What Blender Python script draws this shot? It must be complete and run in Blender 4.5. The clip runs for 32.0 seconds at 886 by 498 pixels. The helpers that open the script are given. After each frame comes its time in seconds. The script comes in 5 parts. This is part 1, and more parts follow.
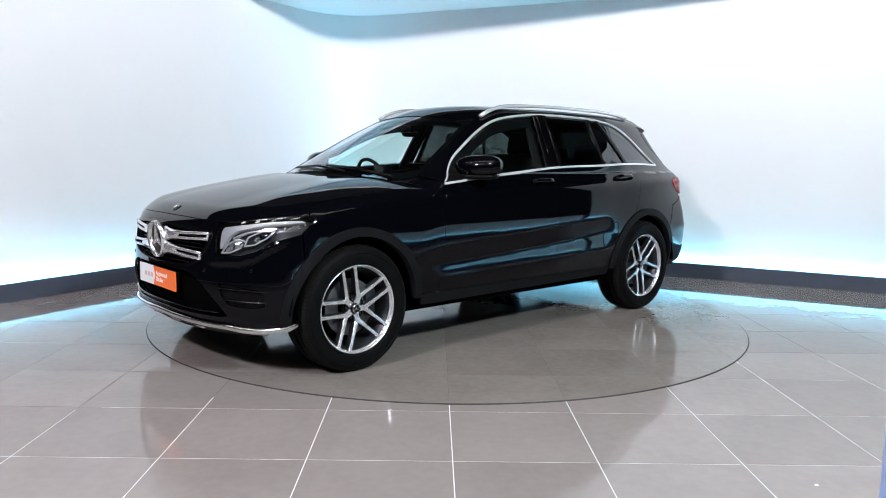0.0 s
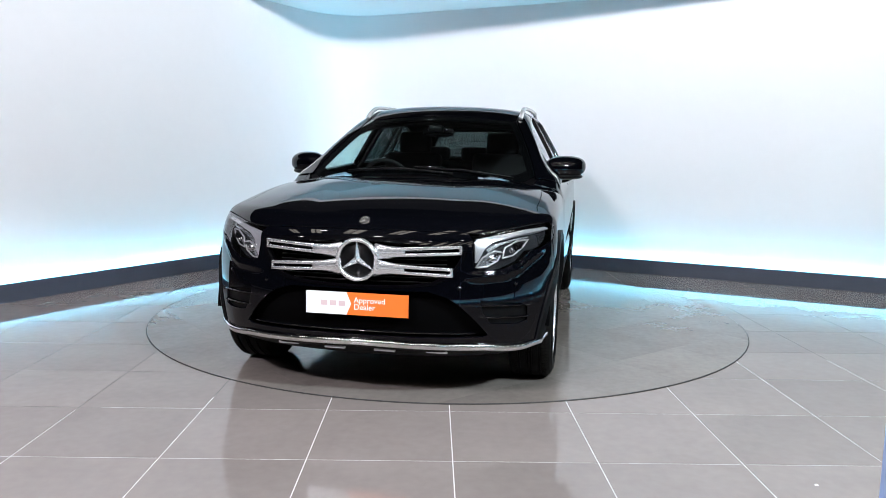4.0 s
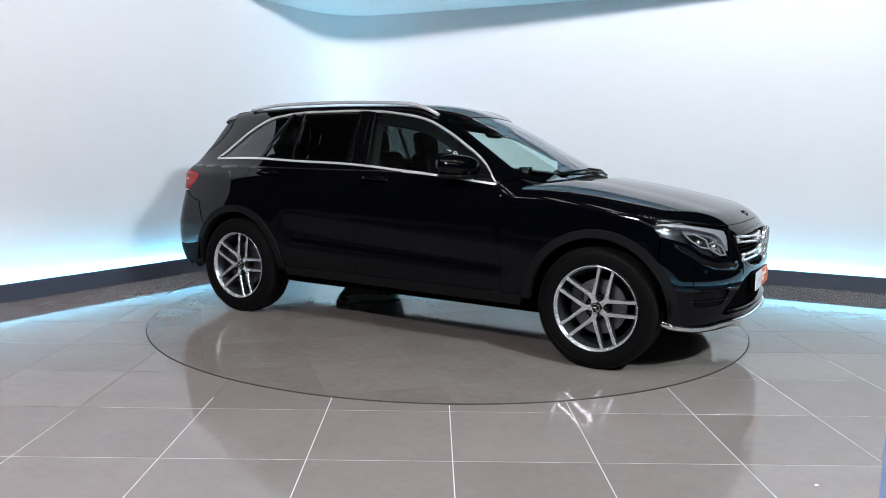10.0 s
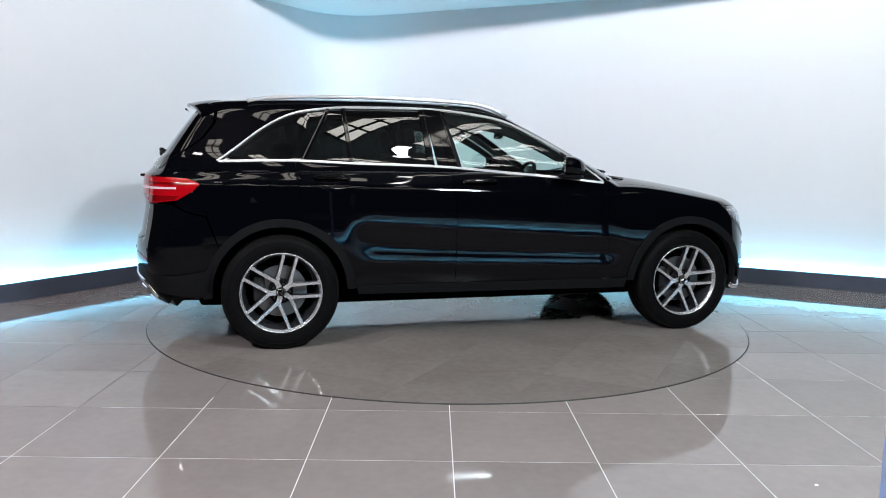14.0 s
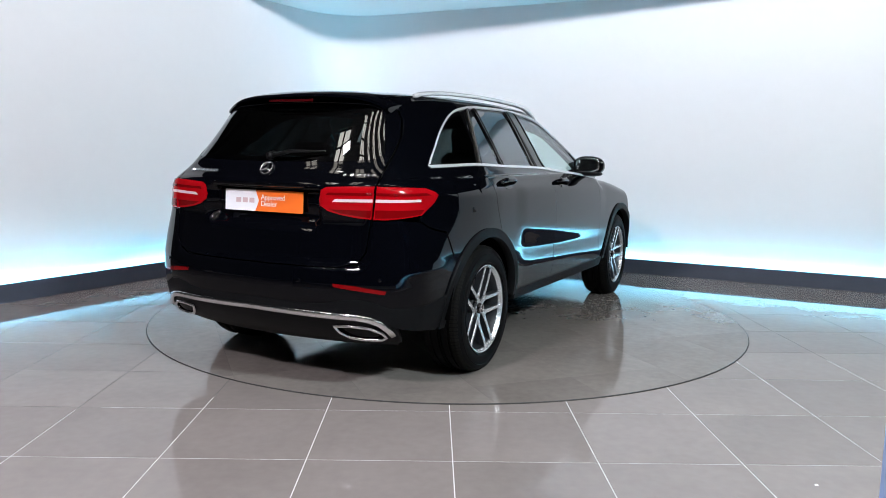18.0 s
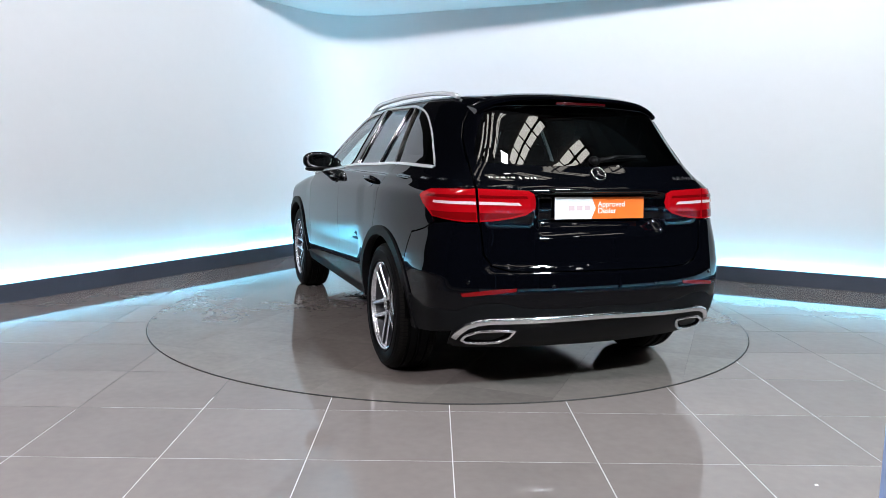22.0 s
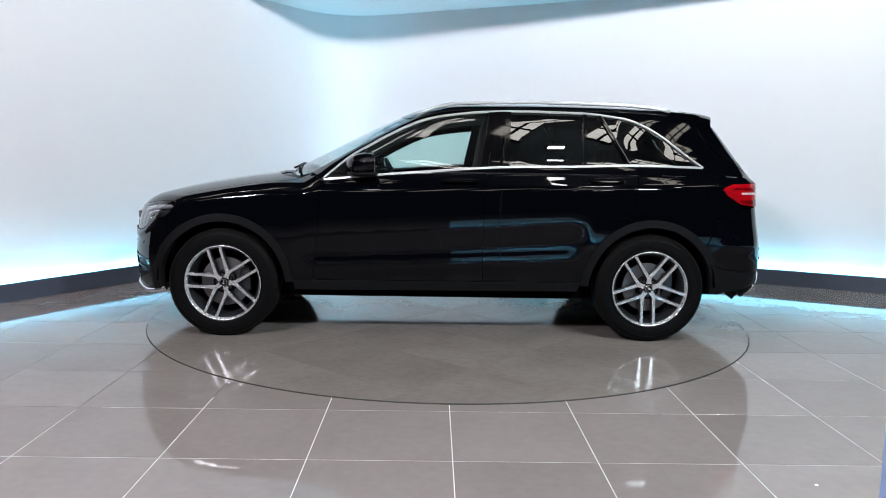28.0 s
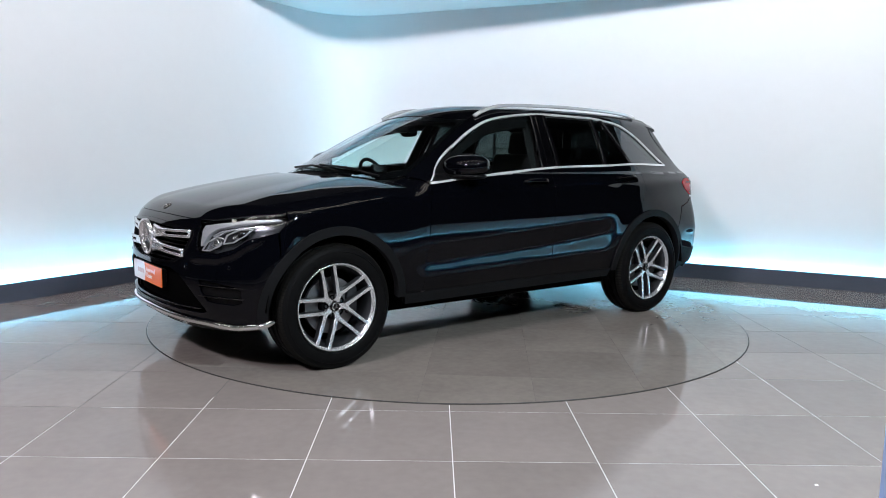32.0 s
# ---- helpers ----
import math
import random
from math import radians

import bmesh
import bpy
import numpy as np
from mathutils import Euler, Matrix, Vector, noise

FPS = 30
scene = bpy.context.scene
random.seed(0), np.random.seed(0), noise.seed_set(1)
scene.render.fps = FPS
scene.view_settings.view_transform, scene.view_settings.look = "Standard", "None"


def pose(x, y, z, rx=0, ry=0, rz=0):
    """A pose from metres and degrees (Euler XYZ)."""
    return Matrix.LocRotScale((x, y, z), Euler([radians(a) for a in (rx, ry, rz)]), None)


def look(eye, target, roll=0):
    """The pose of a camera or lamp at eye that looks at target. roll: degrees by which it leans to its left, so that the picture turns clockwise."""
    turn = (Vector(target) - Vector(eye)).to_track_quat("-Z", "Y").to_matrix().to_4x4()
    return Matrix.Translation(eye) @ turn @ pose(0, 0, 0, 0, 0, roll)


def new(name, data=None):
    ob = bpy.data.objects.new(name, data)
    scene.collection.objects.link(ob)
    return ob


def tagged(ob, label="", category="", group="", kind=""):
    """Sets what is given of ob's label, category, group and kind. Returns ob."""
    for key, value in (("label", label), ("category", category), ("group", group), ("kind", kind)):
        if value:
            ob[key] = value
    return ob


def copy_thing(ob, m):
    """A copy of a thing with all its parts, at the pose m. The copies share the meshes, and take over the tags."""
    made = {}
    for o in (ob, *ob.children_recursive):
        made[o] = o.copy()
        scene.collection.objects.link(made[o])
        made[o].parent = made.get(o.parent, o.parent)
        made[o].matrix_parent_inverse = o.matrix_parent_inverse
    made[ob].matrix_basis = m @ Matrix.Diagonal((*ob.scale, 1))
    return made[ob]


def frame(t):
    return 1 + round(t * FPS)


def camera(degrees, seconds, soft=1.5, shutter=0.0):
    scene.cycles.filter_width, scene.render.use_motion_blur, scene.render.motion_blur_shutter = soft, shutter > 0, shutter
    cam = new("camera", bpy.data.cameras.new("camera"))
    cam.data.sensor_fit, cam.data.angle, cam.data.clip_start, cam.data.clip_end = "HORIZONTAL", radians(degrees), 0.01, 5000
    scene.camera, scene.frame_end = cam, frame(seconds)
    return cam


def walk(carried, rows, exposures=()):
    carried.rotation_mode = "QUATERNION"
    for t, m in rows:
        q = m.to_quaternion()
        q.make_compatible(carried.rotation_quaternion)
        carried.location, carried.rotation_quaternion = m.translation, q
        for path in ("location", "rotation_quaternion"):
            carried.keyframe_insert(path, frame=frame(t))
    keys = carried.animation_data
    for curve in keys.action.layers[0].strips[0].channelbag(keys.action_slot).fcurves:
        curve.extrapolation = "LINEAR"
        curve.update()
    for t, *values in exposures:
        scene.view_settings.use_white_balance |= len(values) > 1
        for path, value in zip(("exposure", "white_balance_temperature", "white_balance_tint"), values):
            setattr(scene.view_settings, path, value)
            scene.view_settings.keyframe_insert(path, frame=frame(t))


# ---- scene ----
CENTRE = Vector((0.0423, 5.8994, 0.0))      # turntable axis
TABLE_R = 2.2386
PITCH = -7.277
EYE = Vector((0, 0, 1.2527))

cam = camera(60.985, 32.0, soft=0.6)
aim = EYE + Vector((0, math.cos(radians(PITCH)), math.sin(radians(PITCH))))
walk(cam, [(0.0, look(EYE, aim, 0.968)), (32.0, look(EYE, aim, 0.968))],
     [(0.0, 0.15), (3.4, 0.15), (5.5, -0.07), (32.0, -0.07)])

# ---- world and lamps ----
world = bpy.data.worlds.new("world")
scene.world = world
world.use_nodes = True
world.node_tree.nodes["Background"].inputs[0].default_value = (0.55, 0.62, 0.7, 1)
world.node_tree.nodes["Background"].inputs[1].default_value = 0.25
scene.view_settings.exposure = 0.0


def area(name, place, target, sx, sy, watts, colour):
    data = bpy.data.lights.new(name, "AREA")
    data.shape, data.size, data.size_y = "RECTANGLE", sx, sy
    data.energy, data.color = watts, colour
    ob = new(name, data)
    ob.matrix_world = look(place, target)
    return ob


FLOODS = [((-3.4, -0.8, 4.75), (-2.6, 9.0, 3.4), 540, (0.955, 0.905, 1.0)), ((3.9, -0.4, 4.75), (-1.0, 8.0, 1.0), 680, (0.805, 0.93, 1.0))]
for place, target, watts, colour in FLOODS:
    area("flood_light", place, target, 0.7, 0.40, watts, colour)


# ---- materials ----
def material(name, colour, rough=0.5, metal=0.0, grain=0.0, scale=8.0, bump=0.0, bump_scale=60.0, coat=0.0, spec=0.5, dirt=0.0, rough_var=0.0, glow=None):
    m = bpy.data.materials.new(name)
    m.use_nodes = True
    nt = m.node_tree
    b = nt.nodes["Principled BSDF"]
    b.inputs["Roughness"].default_value = rough
    b.inputs["Metallic"].default_value = metal
    b.inputs["Specular IOR Level"].default_value = spec
    b.inputs["Coat Weight"].default_value = coat
    b.inputs["Coat Roughness"].default_value = 0.03
    b.inputs["Base Color"].default_value = (*colour, 1)
    tex = nt.nodes.new("ShaderNodeTexCoord")
    if grain or dirt or rough_var:
        n1, n2 = nt.nodes.new("ShaderNodeTexNoise"), nt.nodes.new("ShaderNodeTexNoise")
        n1.inputs["Scale"].default_value, n2.inputs["Scale"].default_value = scale, scale * 9
        n1.inputs["Detail"].default_value = n2.inputs["Detail"].default_value = 6
        for n in (n1, n2):
            nt.links.new(tex.outputs["Object"], n.inputs["Vector"])
        mix = nt.nodes.new("ShaderNodeMix")
        mix.data_type = "FLOAT"
        mix.inputs["Factor"].default_value = 0.4
        nt.links.new(n1.outputs["Fac"], mix.inputs["A"])
        nt.links.new(n2.outputs["Fac"], mix.inputs["B"])
        ramp = nt.nodes.new("ShaderNodeMapRange")
        ramp.inputs["From Min"].default_value, ramp.inputs["From Max"].default_value = 0.3, 0.7
        ramp.inputs["To Min"].default_value, ramp.inputs["To Max"].default_value = 1 - grain, 1 + grain
        nt.links.new(mix.outputs["Result"], ramp.inputs["Value"])
        mul = nt.nodes.new("ShaderNodeVectorMath")
        mul.operation = "SCALE"
        mul.inputs[0].default_value = colour
        nt.links.new(ramp.outputs["Result"], mul.inputs["Scale"])
        nt.links.new(mul.outputs["Vector"], b.inputs["Base Color"])
        if rough_var:
            rr = nt.nodes.new("ShaderNodeMapRange")
            rr.inputs["From Min"].default_value, rr.inputs["From Max"].default_value = 0.3, 0.7
            rr.inputs["To Min"].default_value, rr.inputs["To Max"].default_value = max(0.01, rough - rough_var), rough + rough_var
            nt.links.new(mix.outputs["Result"], rr.inputs["Value"])
            nt.links.new(rr.outputs["Result"], b.inputs["Roughness"])
    if bump:
        nb, bn = nt.nodes.new("ShaderNodeTexNoise"), nt.nodes.new("ShaderNodeBump")
        nb.inputs["Scale"].default_value, nb.inputs["Detail"].default_value = bump_scale, 4
        bn.inputs["Strength"].default_value, bn.inputs["Distance"].default_value = bump, 0.002
        nt.links.new(tex.outputs["Object"], nb.inputs["Vector"])
        nt.links.new(nb.outputs["Fac"], bn.inputs["Height"])
        nt.links.new(bn.outputs["Normal"], b.inputs["Normal"])
    if glow:
        b.inputs["Emission Color"].default_value = (*glow[0], 1)
        b.inputs["Emission Strength"].default_value = glow[1]
    return m


def glass(name, tint, rough=0.0):
    """Thin tinted pane: clear through, mirror by the angle."""
    m = bpy.data.materials.new(name)
    m.use_nodes = True
    nt = m.node_tree
    nt.nodes.remove(nt.nodes["Principled BSDF"])
    a, g, mix, w, p, f = (nt.nodes.new("ShaderNode" + k) for k in ("BsdfTransparent", "BsdfGlossy", "MixShader", "LayerWeight", "Math", "Math"))
    a.inputs[0].default_value = (*tint, 1)
    g.inputs["Roughness"].default_value = rough
    g.inputs["Color"].default_value = (0.95, 0.97, 1, 1)
    w.inputs["Blend"].default_value = 0.5
    p.operation, p.inputs[1].default_value = "POWER", 4.5
    f.operation, f.inputs[1].default_value, f.inputs[2].default_value = "MULTIPLY_ADD", 0.9, 0.075
    nt.links.new(w.outputs["Facing"], p.inputs[0])
    nt.links.new(p.outputs[0], f.inputs[0])
    nt.links.new(f.outputs[0], mix.inputs[0])
    nt.links.new(a.outputs[0], mix.inputs[1])
    nt.links.new(g.outputs[0], mix.inputs[2])
    nt.links.new(mix.outputs[0], nt.nodes["Material Output"].inputs[0])
    return m


def tile_material(name, colour, rough, spec, cloud=0.10):
    """Polished porcelain: cloudy grey, each tile a little different."""
    m = material(name, colour, rough, 0, cloud, 2.2, 0.03, 9.0, 0, spec, rough_var=0.03)
    nt = m.node_tree
    b = nt.nodes["Principled BSDF"]
    src = b.inputs["Base Color"].links[0].from_socket
    info, mr, mul = nt.nodes.new("ShaderNodeObjectInfo"), nt.nodes.new("ShaderNodeMapRange"), nt.nodes.new("ShaderNodeVectorMath")
    mr.inputs["To Min"].default_value, mr.inputs["To Max"].default_value = 0.92, 1.08
    mul.operation = "SCALE"
    nt.links.new(info.outputs["Random"], mr.inputs["Value"])
    nt.links.new(src, mul.inputs[0])
    nt.links.new(mr.outputs["Result"], mul.inputs["Scale"])
    nt.links.new(mul.outputs["Vector"], b.inputs["Base Color"])
    add, loc = nt.nodes.new("ShaderNodeVectorMath"), nt.nodes.new("ShaderNodeCombineXYZ")
    nt.links.new(info.outputs["Random"], loc.inputs[0])
    sc = nt.nodes.new("ShaderNodeVectorMath")
    sc.operation, sc.inputs["Scale"].default_value = "SCALE", 40
    nt.links.new(loc.outputs[0], sc.inputs[0])
    tex = [n for n in nt.nodes if n.type == "TEX_COORD"][0]
    nt.links.new(tex.outputs["Object"], add.inputs[0])
    nt.links.new(sc.outputs["Vector"], add.inputs[1])
    for n in nt.nodes:
        if n.type == "TEX_NOISE":
            nt.links.new(add.outputs["Vector"], n.inputs["Vector"])
    return m


WALL = material("wall_paint", (0.80, 0.80, 0.82), 0.55, grain=0.015, scale=1.2, bump=0.05, bump_scale=120)
CEIL = material("ceiling_paint", (0.78, 0.79, 0.81), 0.7, grain=0.02, scale=1.5)
KICK = material("kickboard_laminate", (0.055, 0.065, 0.09), 0.45, grain=0.08, scale=5)
TILE = tile_material("porcelain_tile", (0.212, 0.186, 0.176), 0.05, 0.36)
DISC = tile_material("turntable_tile", (0.182, 0.161, 0.148), 0.09, 0.38, 0.17)
GROUT = material("light_grout", (0.60, 0.59, 0.585), 0.8, grain=0.1, scale=12)
# Same grout, darkened: the contrast with tile reflections is put into its colour.
GROUT_FAR = material("glare_darkened_grout", (0.055, 0.052, 0.05), 0.75, grain=0.25, scale=3)
GROUT_D = material("grey_grout", (0.055, 0.05, 0.047), 0.8, grain=0.15, scale=12)
JOINT = material("turntable_joint", (0.028, 0.026, 0.024), 0.8, spec=0.1, grain=0.3, scale=6)
# Near-black: shade of gaps, wheel arches and underside is put into the colour.
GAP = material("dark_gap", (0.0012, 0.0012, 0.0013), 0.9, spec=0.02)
SHED = material("shed_cladding", (0.022, 0.021, 0.021), 0.7, grain=0.1, scale=1)
CONCRETE = material("shed_floor", (0.16, 0.155, 0.15), 0.5, grain=0.12, scale=1.5)
LED = material("led_strip", (0.5, 0.8, 1), 0.5, glow=((0.19, 0.72, 1.0), 185))
LED_LOW = material("side_led", (0.4, 0.7, 1), 0.5, glow=((0.16, 0.66, 1.0), 170))
SPOT = material("spot_lamp_lens", (1, 1, 1), 0.5, glow=((1.0, 0.97, 1.0), 150))
BAY = material("high_bay_panel", (1, 1, 1), 0.5, glow=((1.0, 0.98, 0.95), 45))
LAMP = material("lamp_face", (1, 1, 1), 0.5, glow=((1.0, 0.97, 0.98), 12))
SKYLIGHT = material("skylight_sheet", (0.8, 0.8, 0.78), 0.5, glow=((1.0, 0.92, 0.82), 6.0))
PAINT = material("black_car_paint", (0.0009, 0.0011, 0.0020), 0.03, 0, spec=0.28)
CLAD = material("dark_grey_plastic", (0.0050, 0.0052, 0.0058), 0.5, spec=0.07, grain=0.1, scale=30, bump=0.15, bump_scale=600)
BLACK = material("black_plastic", (0.0028, 0.0028, 0.0032), 0.4, spec=0.12, grain=0.1, scale=20)
GLOSS = material("gloss_black_trim", (0.0015, 0.0015, 0.002), 0.05, spec=0.4)
BEAD = material("dark_bead", (0.006, 0.006, 0.007), 0.10, spec=0.6)
GREY_BEAD = material("grey_bead", (0.10, 0.10, 0.105), 0.25, 0.7)
CHROME = material("chrome", (0.82, 0.83, 0.85), 0.09, 1.0, grain=0.03, scale=20)
SATIN = material("satin_aluminium", (0.80, 0.81, 0.83), 0.27, 0.55, grain=0.03, scale=30)
ALLOY = material("machined_alloy", (0.68, 0.69, 0.71), 0.27, 0.80, grain=0.04, scale=40)
ALLOY_D = material("grey_alloy", (0.030, 0.032, 0.036), 0.35, 0.6, grain=0.08, scale=30)
RUBBER = material("tyre_rubber", (0.0028, 0.0028, 0.0030), 0.55, spec=0.05, grain=0.15, scale=30, bump=0.1, bump_scale=200)
# Tread rubber: dusty brown, and lightened in the colour as if lit.
TREAD = material("dusty_lit_tread", (0.0062, 0.0058, 0.0050), 0.8, spec=0.08, grain=0.3, scale=30)
DISC_M = material("brake_steel", (0.22, 0.22, 0.23), 0.42, 1.0, grain=0.15, scale=60)
RED = material("red_lens", (0.30, 0.002, 0.005), 0.10, spec=0.35)
RED_D = material("dark_red_lens", (0.13, 0.001, 0.002), 0.10, spec=0.35)
RED_DIM = material("unlit_brake_lens", (0.035, 0.001, 0.002), 0.10, spec=0.35)
TAIL_W = material("pale_tail_light_bar", (0.62, 0.46, 0.47), 0.2)
LENS_W = material("frosted_light_guide", (0.40, 0.40, 0.42), 0.2, 0.5, coat=0.5)
LAMP_IN = material("headlamp_reflector", (0.62, 0.64, 0.68), 0.15, 0.8)
LAMP_D = material("headlamp_bezel", (0.045, 0.047, 0.052), 0.22, 0.6)
GRILLE = material("silver_grille", (0.80, 0.81, 0.83), 0.20, 0.82, grain=0.02, scale=30)
CLEAR = glass("clear_lens", (0.93, 0.95, 0.97))
SCREEN = glass("windscreen_glass", (0.80, 0.92, 0.90))
TINT = glass("side_glass", (0.76, 0.92, 0.88))
DARK = glass("privacy_glass", (0.06, 0.075, 0.075))
FABRIC = material("dark_upholstery", (0.005, 0.005, 0.0055), 0.75, spec=0.2, grain=0.15, scale=40, bump=0.2, bump_scale=300)
DASH = material("dashboard_skin", (0.005, 0.005, 0.0055), 0.65, spec=0.2, bump=0.2, bump_scale=500)
WHITE_P = material("white_plate", (0.82, 0.83, 0.85), 0.35, coat=0.3, grain=0.01)
ORANGE = material("orange_plate", (0.85, 0.16, 0.02), 0.35, coat=0.3, grain=0.02)
PINK = material("faded_red_print", (0.60, 0.46, 0.47), 0.4)
PRINT_W = material("white_print", (0.85, 0.85, 0.86), 0.4)
PILLAR = material("blue_lit_partition", (0.32, 0.44, 0.72), 0.45, grain=0.02, scale=3)


# ---- mesh helpers ----
def mesh(name, verts, faces, mat, smooth=False, normals=None):
    me = bpy.data.meshes.new(name)
    me.from_pydata([tuple(v) for v in verts], [], [tuple(f) for f in faces])
    me.materials.append(mat)
    if smooth or normals is not None:
        me.polygons.foreach_set("use_smooth", [True] * len(me.polygons))
    if normals is not None:
        me.normals_split_custom_set_from_vertices([tuple(n) for n in normals])
    me.update()
    return me


def thing(name, me, label, category, kind="", group=""):
    return tagged(new(name, me), label, category, group, kind)


def child(name, me, parent, label="", at=None):
    ob = new(name, me)
    ob.parent = parent
    if at is not None:
        ob.matrix_basis = at
    if label:
        ob["label"] = label
    return ob


def part(name, bm, mat, parent, label="", at=None, smooth=True):
    me = bpy.data.meshes.new(name)
    bm.to_mesh(me)
    bm.free()
    me.materials.append(mat)
    if smooth:
        me.polygons.foreach_set("use_smooth", [True] * len(me.polygons))
        me.set_sharp_from_angle(angle=radians(38))
    return child(name, me, parent, label, at)


def box(sx, sy, sz, at=(0, 0, 0), bevel=0.0, seg=2, bm=None, turn=None):
    b = bm or bmesh.new()
    m = Matrix.Translation(at) @ (turn or Matrix()) @ Matrix.Diagonal((sx, sy, sz, 1))
    made = bmesh.ops.create_cube(b, size=1, matrix=m)
    if bevel:
        vs = set(made["verts"])
        bmesh.ops.bevel(b, geom=[e for e in b.edges if e.verts[0] in vs], offset=bevel, segments=seg, affect="EDGES", profile=0.5)
    return b


def extrude_poly(poly, z0, z1):
    """Flat outline (counter-clockwise) as a slab."""
    n = len(poly)
    v = [(x, y, z1) for x, y in poly] + [(x, y, z0) for x, y in poly]
    f = [list(range(n)), list(range(2 * n - 1, n - 1, -1))] + [[i, n + i, n + (i + 1) % n, (i + 1) % n] for i in range(n)]
    return v, f


def revolve(profile, n, axis="y"):
    """A profile of (radius, height) turned round the axis."""
    v, f = [], []
    for k in range(n):
        a = 2 * math.pi * k / n
        for r, h in profile:
            v.append((r * math.cos(a), h, r * math.sin(a)) if axis == "y" else (r * math.cos(a), r * math.sin(a), h))
    p = len(profile)
    for k in range(n):
        for i in range(p - 1):
            q = (k * p + i, k * p + i + 1, ((k + 1) % n) * p + i + 1, ((k + 1) % n) * p + i)
            f.append(q if axis == "y" else q[::-1])
    return v, f


def sweep(points, section, up=(0, 0, 1), closed=False, taper=None):
    """A section of (across, up) carried along points, with closed ends."""
    P = [Vector(p) for p in points]
    n, s, v, f = len(P), len(section), [], []
    for i, p in enumerate(P):
        a, b = (P[i - 1], P[(i + 1) % n]) if closed else (P[max(i - 1, 0)], P[min(i + 1, n - 1)])
        t = (b - a).normalized()
        u = Vector(up[i]) if isinstance(up, list) else Vector(up)
        across = t.cross(u).normalized()
        u = across.cross(t).normalized()
        k = taper[i] if taper else 1
        for c, h in section:
            v.append(p + across * c * k + u * h * k)
    for i in range(n if closed else n - 1):
        j = (i + 1) % n
        for k in range(s):
            f.append((i * s + k, j * s + k, j * s + (k + 1) % s, i * s + (k + 1) % s))
    if not closed:
        f += [tuple(range(s)), tuple(range(n * s - 1, (n - 1) * s - 1, -1))]
    return v, f


def ring(w, h, n=10, p=2.0):
    return [(w * math.copysign(abs(math.cos(a)) ** (2 / p), math.cos(a)), h * math.copysign(abs(math.sin(a)) ** (2 / p), math.sin(a)))
            for a in (2 * math.pi * (k + 0.5) / n for k in range(n))]


# ---- the studio ----
CORNER = Vector((-1.387, 9.807))
LEFT_DIR, RIGHT_DIR = Vector((-0.496, -0.868)), Vector((0.9016, -0.4325))
CEIL_Z = 2.915


def wall_path(inset, left_len=4.8, right_len=8.6, radius=0.75):
    """Left wall, rounded corner, right wall, in plan, moved inward by inset."""
    nl, nr = Vector((0.868, -0.496)), Vector((-0.4325, -0.9016))
    a = CORNER + LEFT_DIR * radius
    b = CORNER + RIGHT_DIR * radius
    pts = [CORNER + LEFT_DIR * left_len] + [CORNER + LEFT_DIR * (radius + 0.7 * k) for k in range(3, 0, -1)]
    for k in range(13):
        t = k / 12
        pts.append(a * (1 - t) ** 2 + CORNER * 2 * t * (1 - t) + b * t * t)
    pts += [CORNER + RIGHT_DIR * (radius + 0.7 * k) for k in range(1, 4)] + [CORNER + RIGHT_DIR * right_len]
    out = []
    for i, p in enumerate(pts):
        t = (pts[min(i + 1, len(pts) - 1)] - pts[max(i - 1, 0)]).normalized()
        n = Vector((t.y, -t.x))
        out.append(p + n * inset)
    return out


def side_path(inset):
    """From the end of the right wall round to the open side behind the camera."""
    knots = [(6.42, 6.0), (6.9, 4.2), (6.75, 2.4), (5.9, .8), (4.5, -.4), (2.6, -1.05), (.25, -1.2)]
    pts = []
    for k in range(6):
        p0, p1, p2, p3 = (Vector(knots[min(max(k + j, 0), 6)]) for j in (-1, 0, 1, 2))
        for t in (0, .25, .5, .75):
            pts.append(.5 * (2 * p1 + (p2 - p0) * t + (2 * p0 - 5 * p1 + 4 * p2 - p3) * t**2 + (3 * p1 - p0 - 3 * p2 + p3) * t**3))
    pts.append(Vector(knots[-1]))
    out = []
    for i, p in enumerate(pts):
        t = (pts[min(i + 1, len(pts) - 1)] - pts[max(i - 1, 0)]).normalized()
        out.append(p + Vector((t.y, -t.x)) * inset)
    return out


def wall_strip(name, inner, outer, z0, z1, mat, path=wall_path):
    a, b = path(inner), path(outer)
    n = len(a)
    v = [(p.x, p.y, z) for z in (z0, z1) for p in a] + [(p.x, p.y, z) for z in (z0, z1) for p in b]
    f = []
    for i in range(n - 1):
        f += [(i, i + 1, n + i + 1, n + i), (2 * n + i + 1, 2 * n + i, 3 * n + i, 3 * n + i + 1),
              (n + i, n + i + 1, 3 * n + i + 1, 3 * n + i), (i + 1, i, 2 * n + i, 2 * n + i + 1)]
    f += [(0, n, 3 * n, 2 * n), (n - 1, 3 * n - 1, 4 * n - 1, 2 * n - 1)]
    me = mesh(name, v, f, mat, True)
    me.set_sharp_from_angle(angle=radians(35))
    return me


thing("wall_back", wall_strip("wall_back", 0.0, -0.12, -0.05, 3.05, WALL), "white painted studio wall with rounded corner", "wall", "structure")
thing("baseboard", wall_strip("baseboard", 0.075, 0.055, -0.03, 0.147, KICK), "dark blue-grey kickboard standing off the wall", "baseboard", "structure")
thing("led_strip", wall_strip("led_strip", 0.045, 0.030, 0.085, 0.095, LED), "glowing cyan LED strip behind the kickboard", "light strip", "structure")

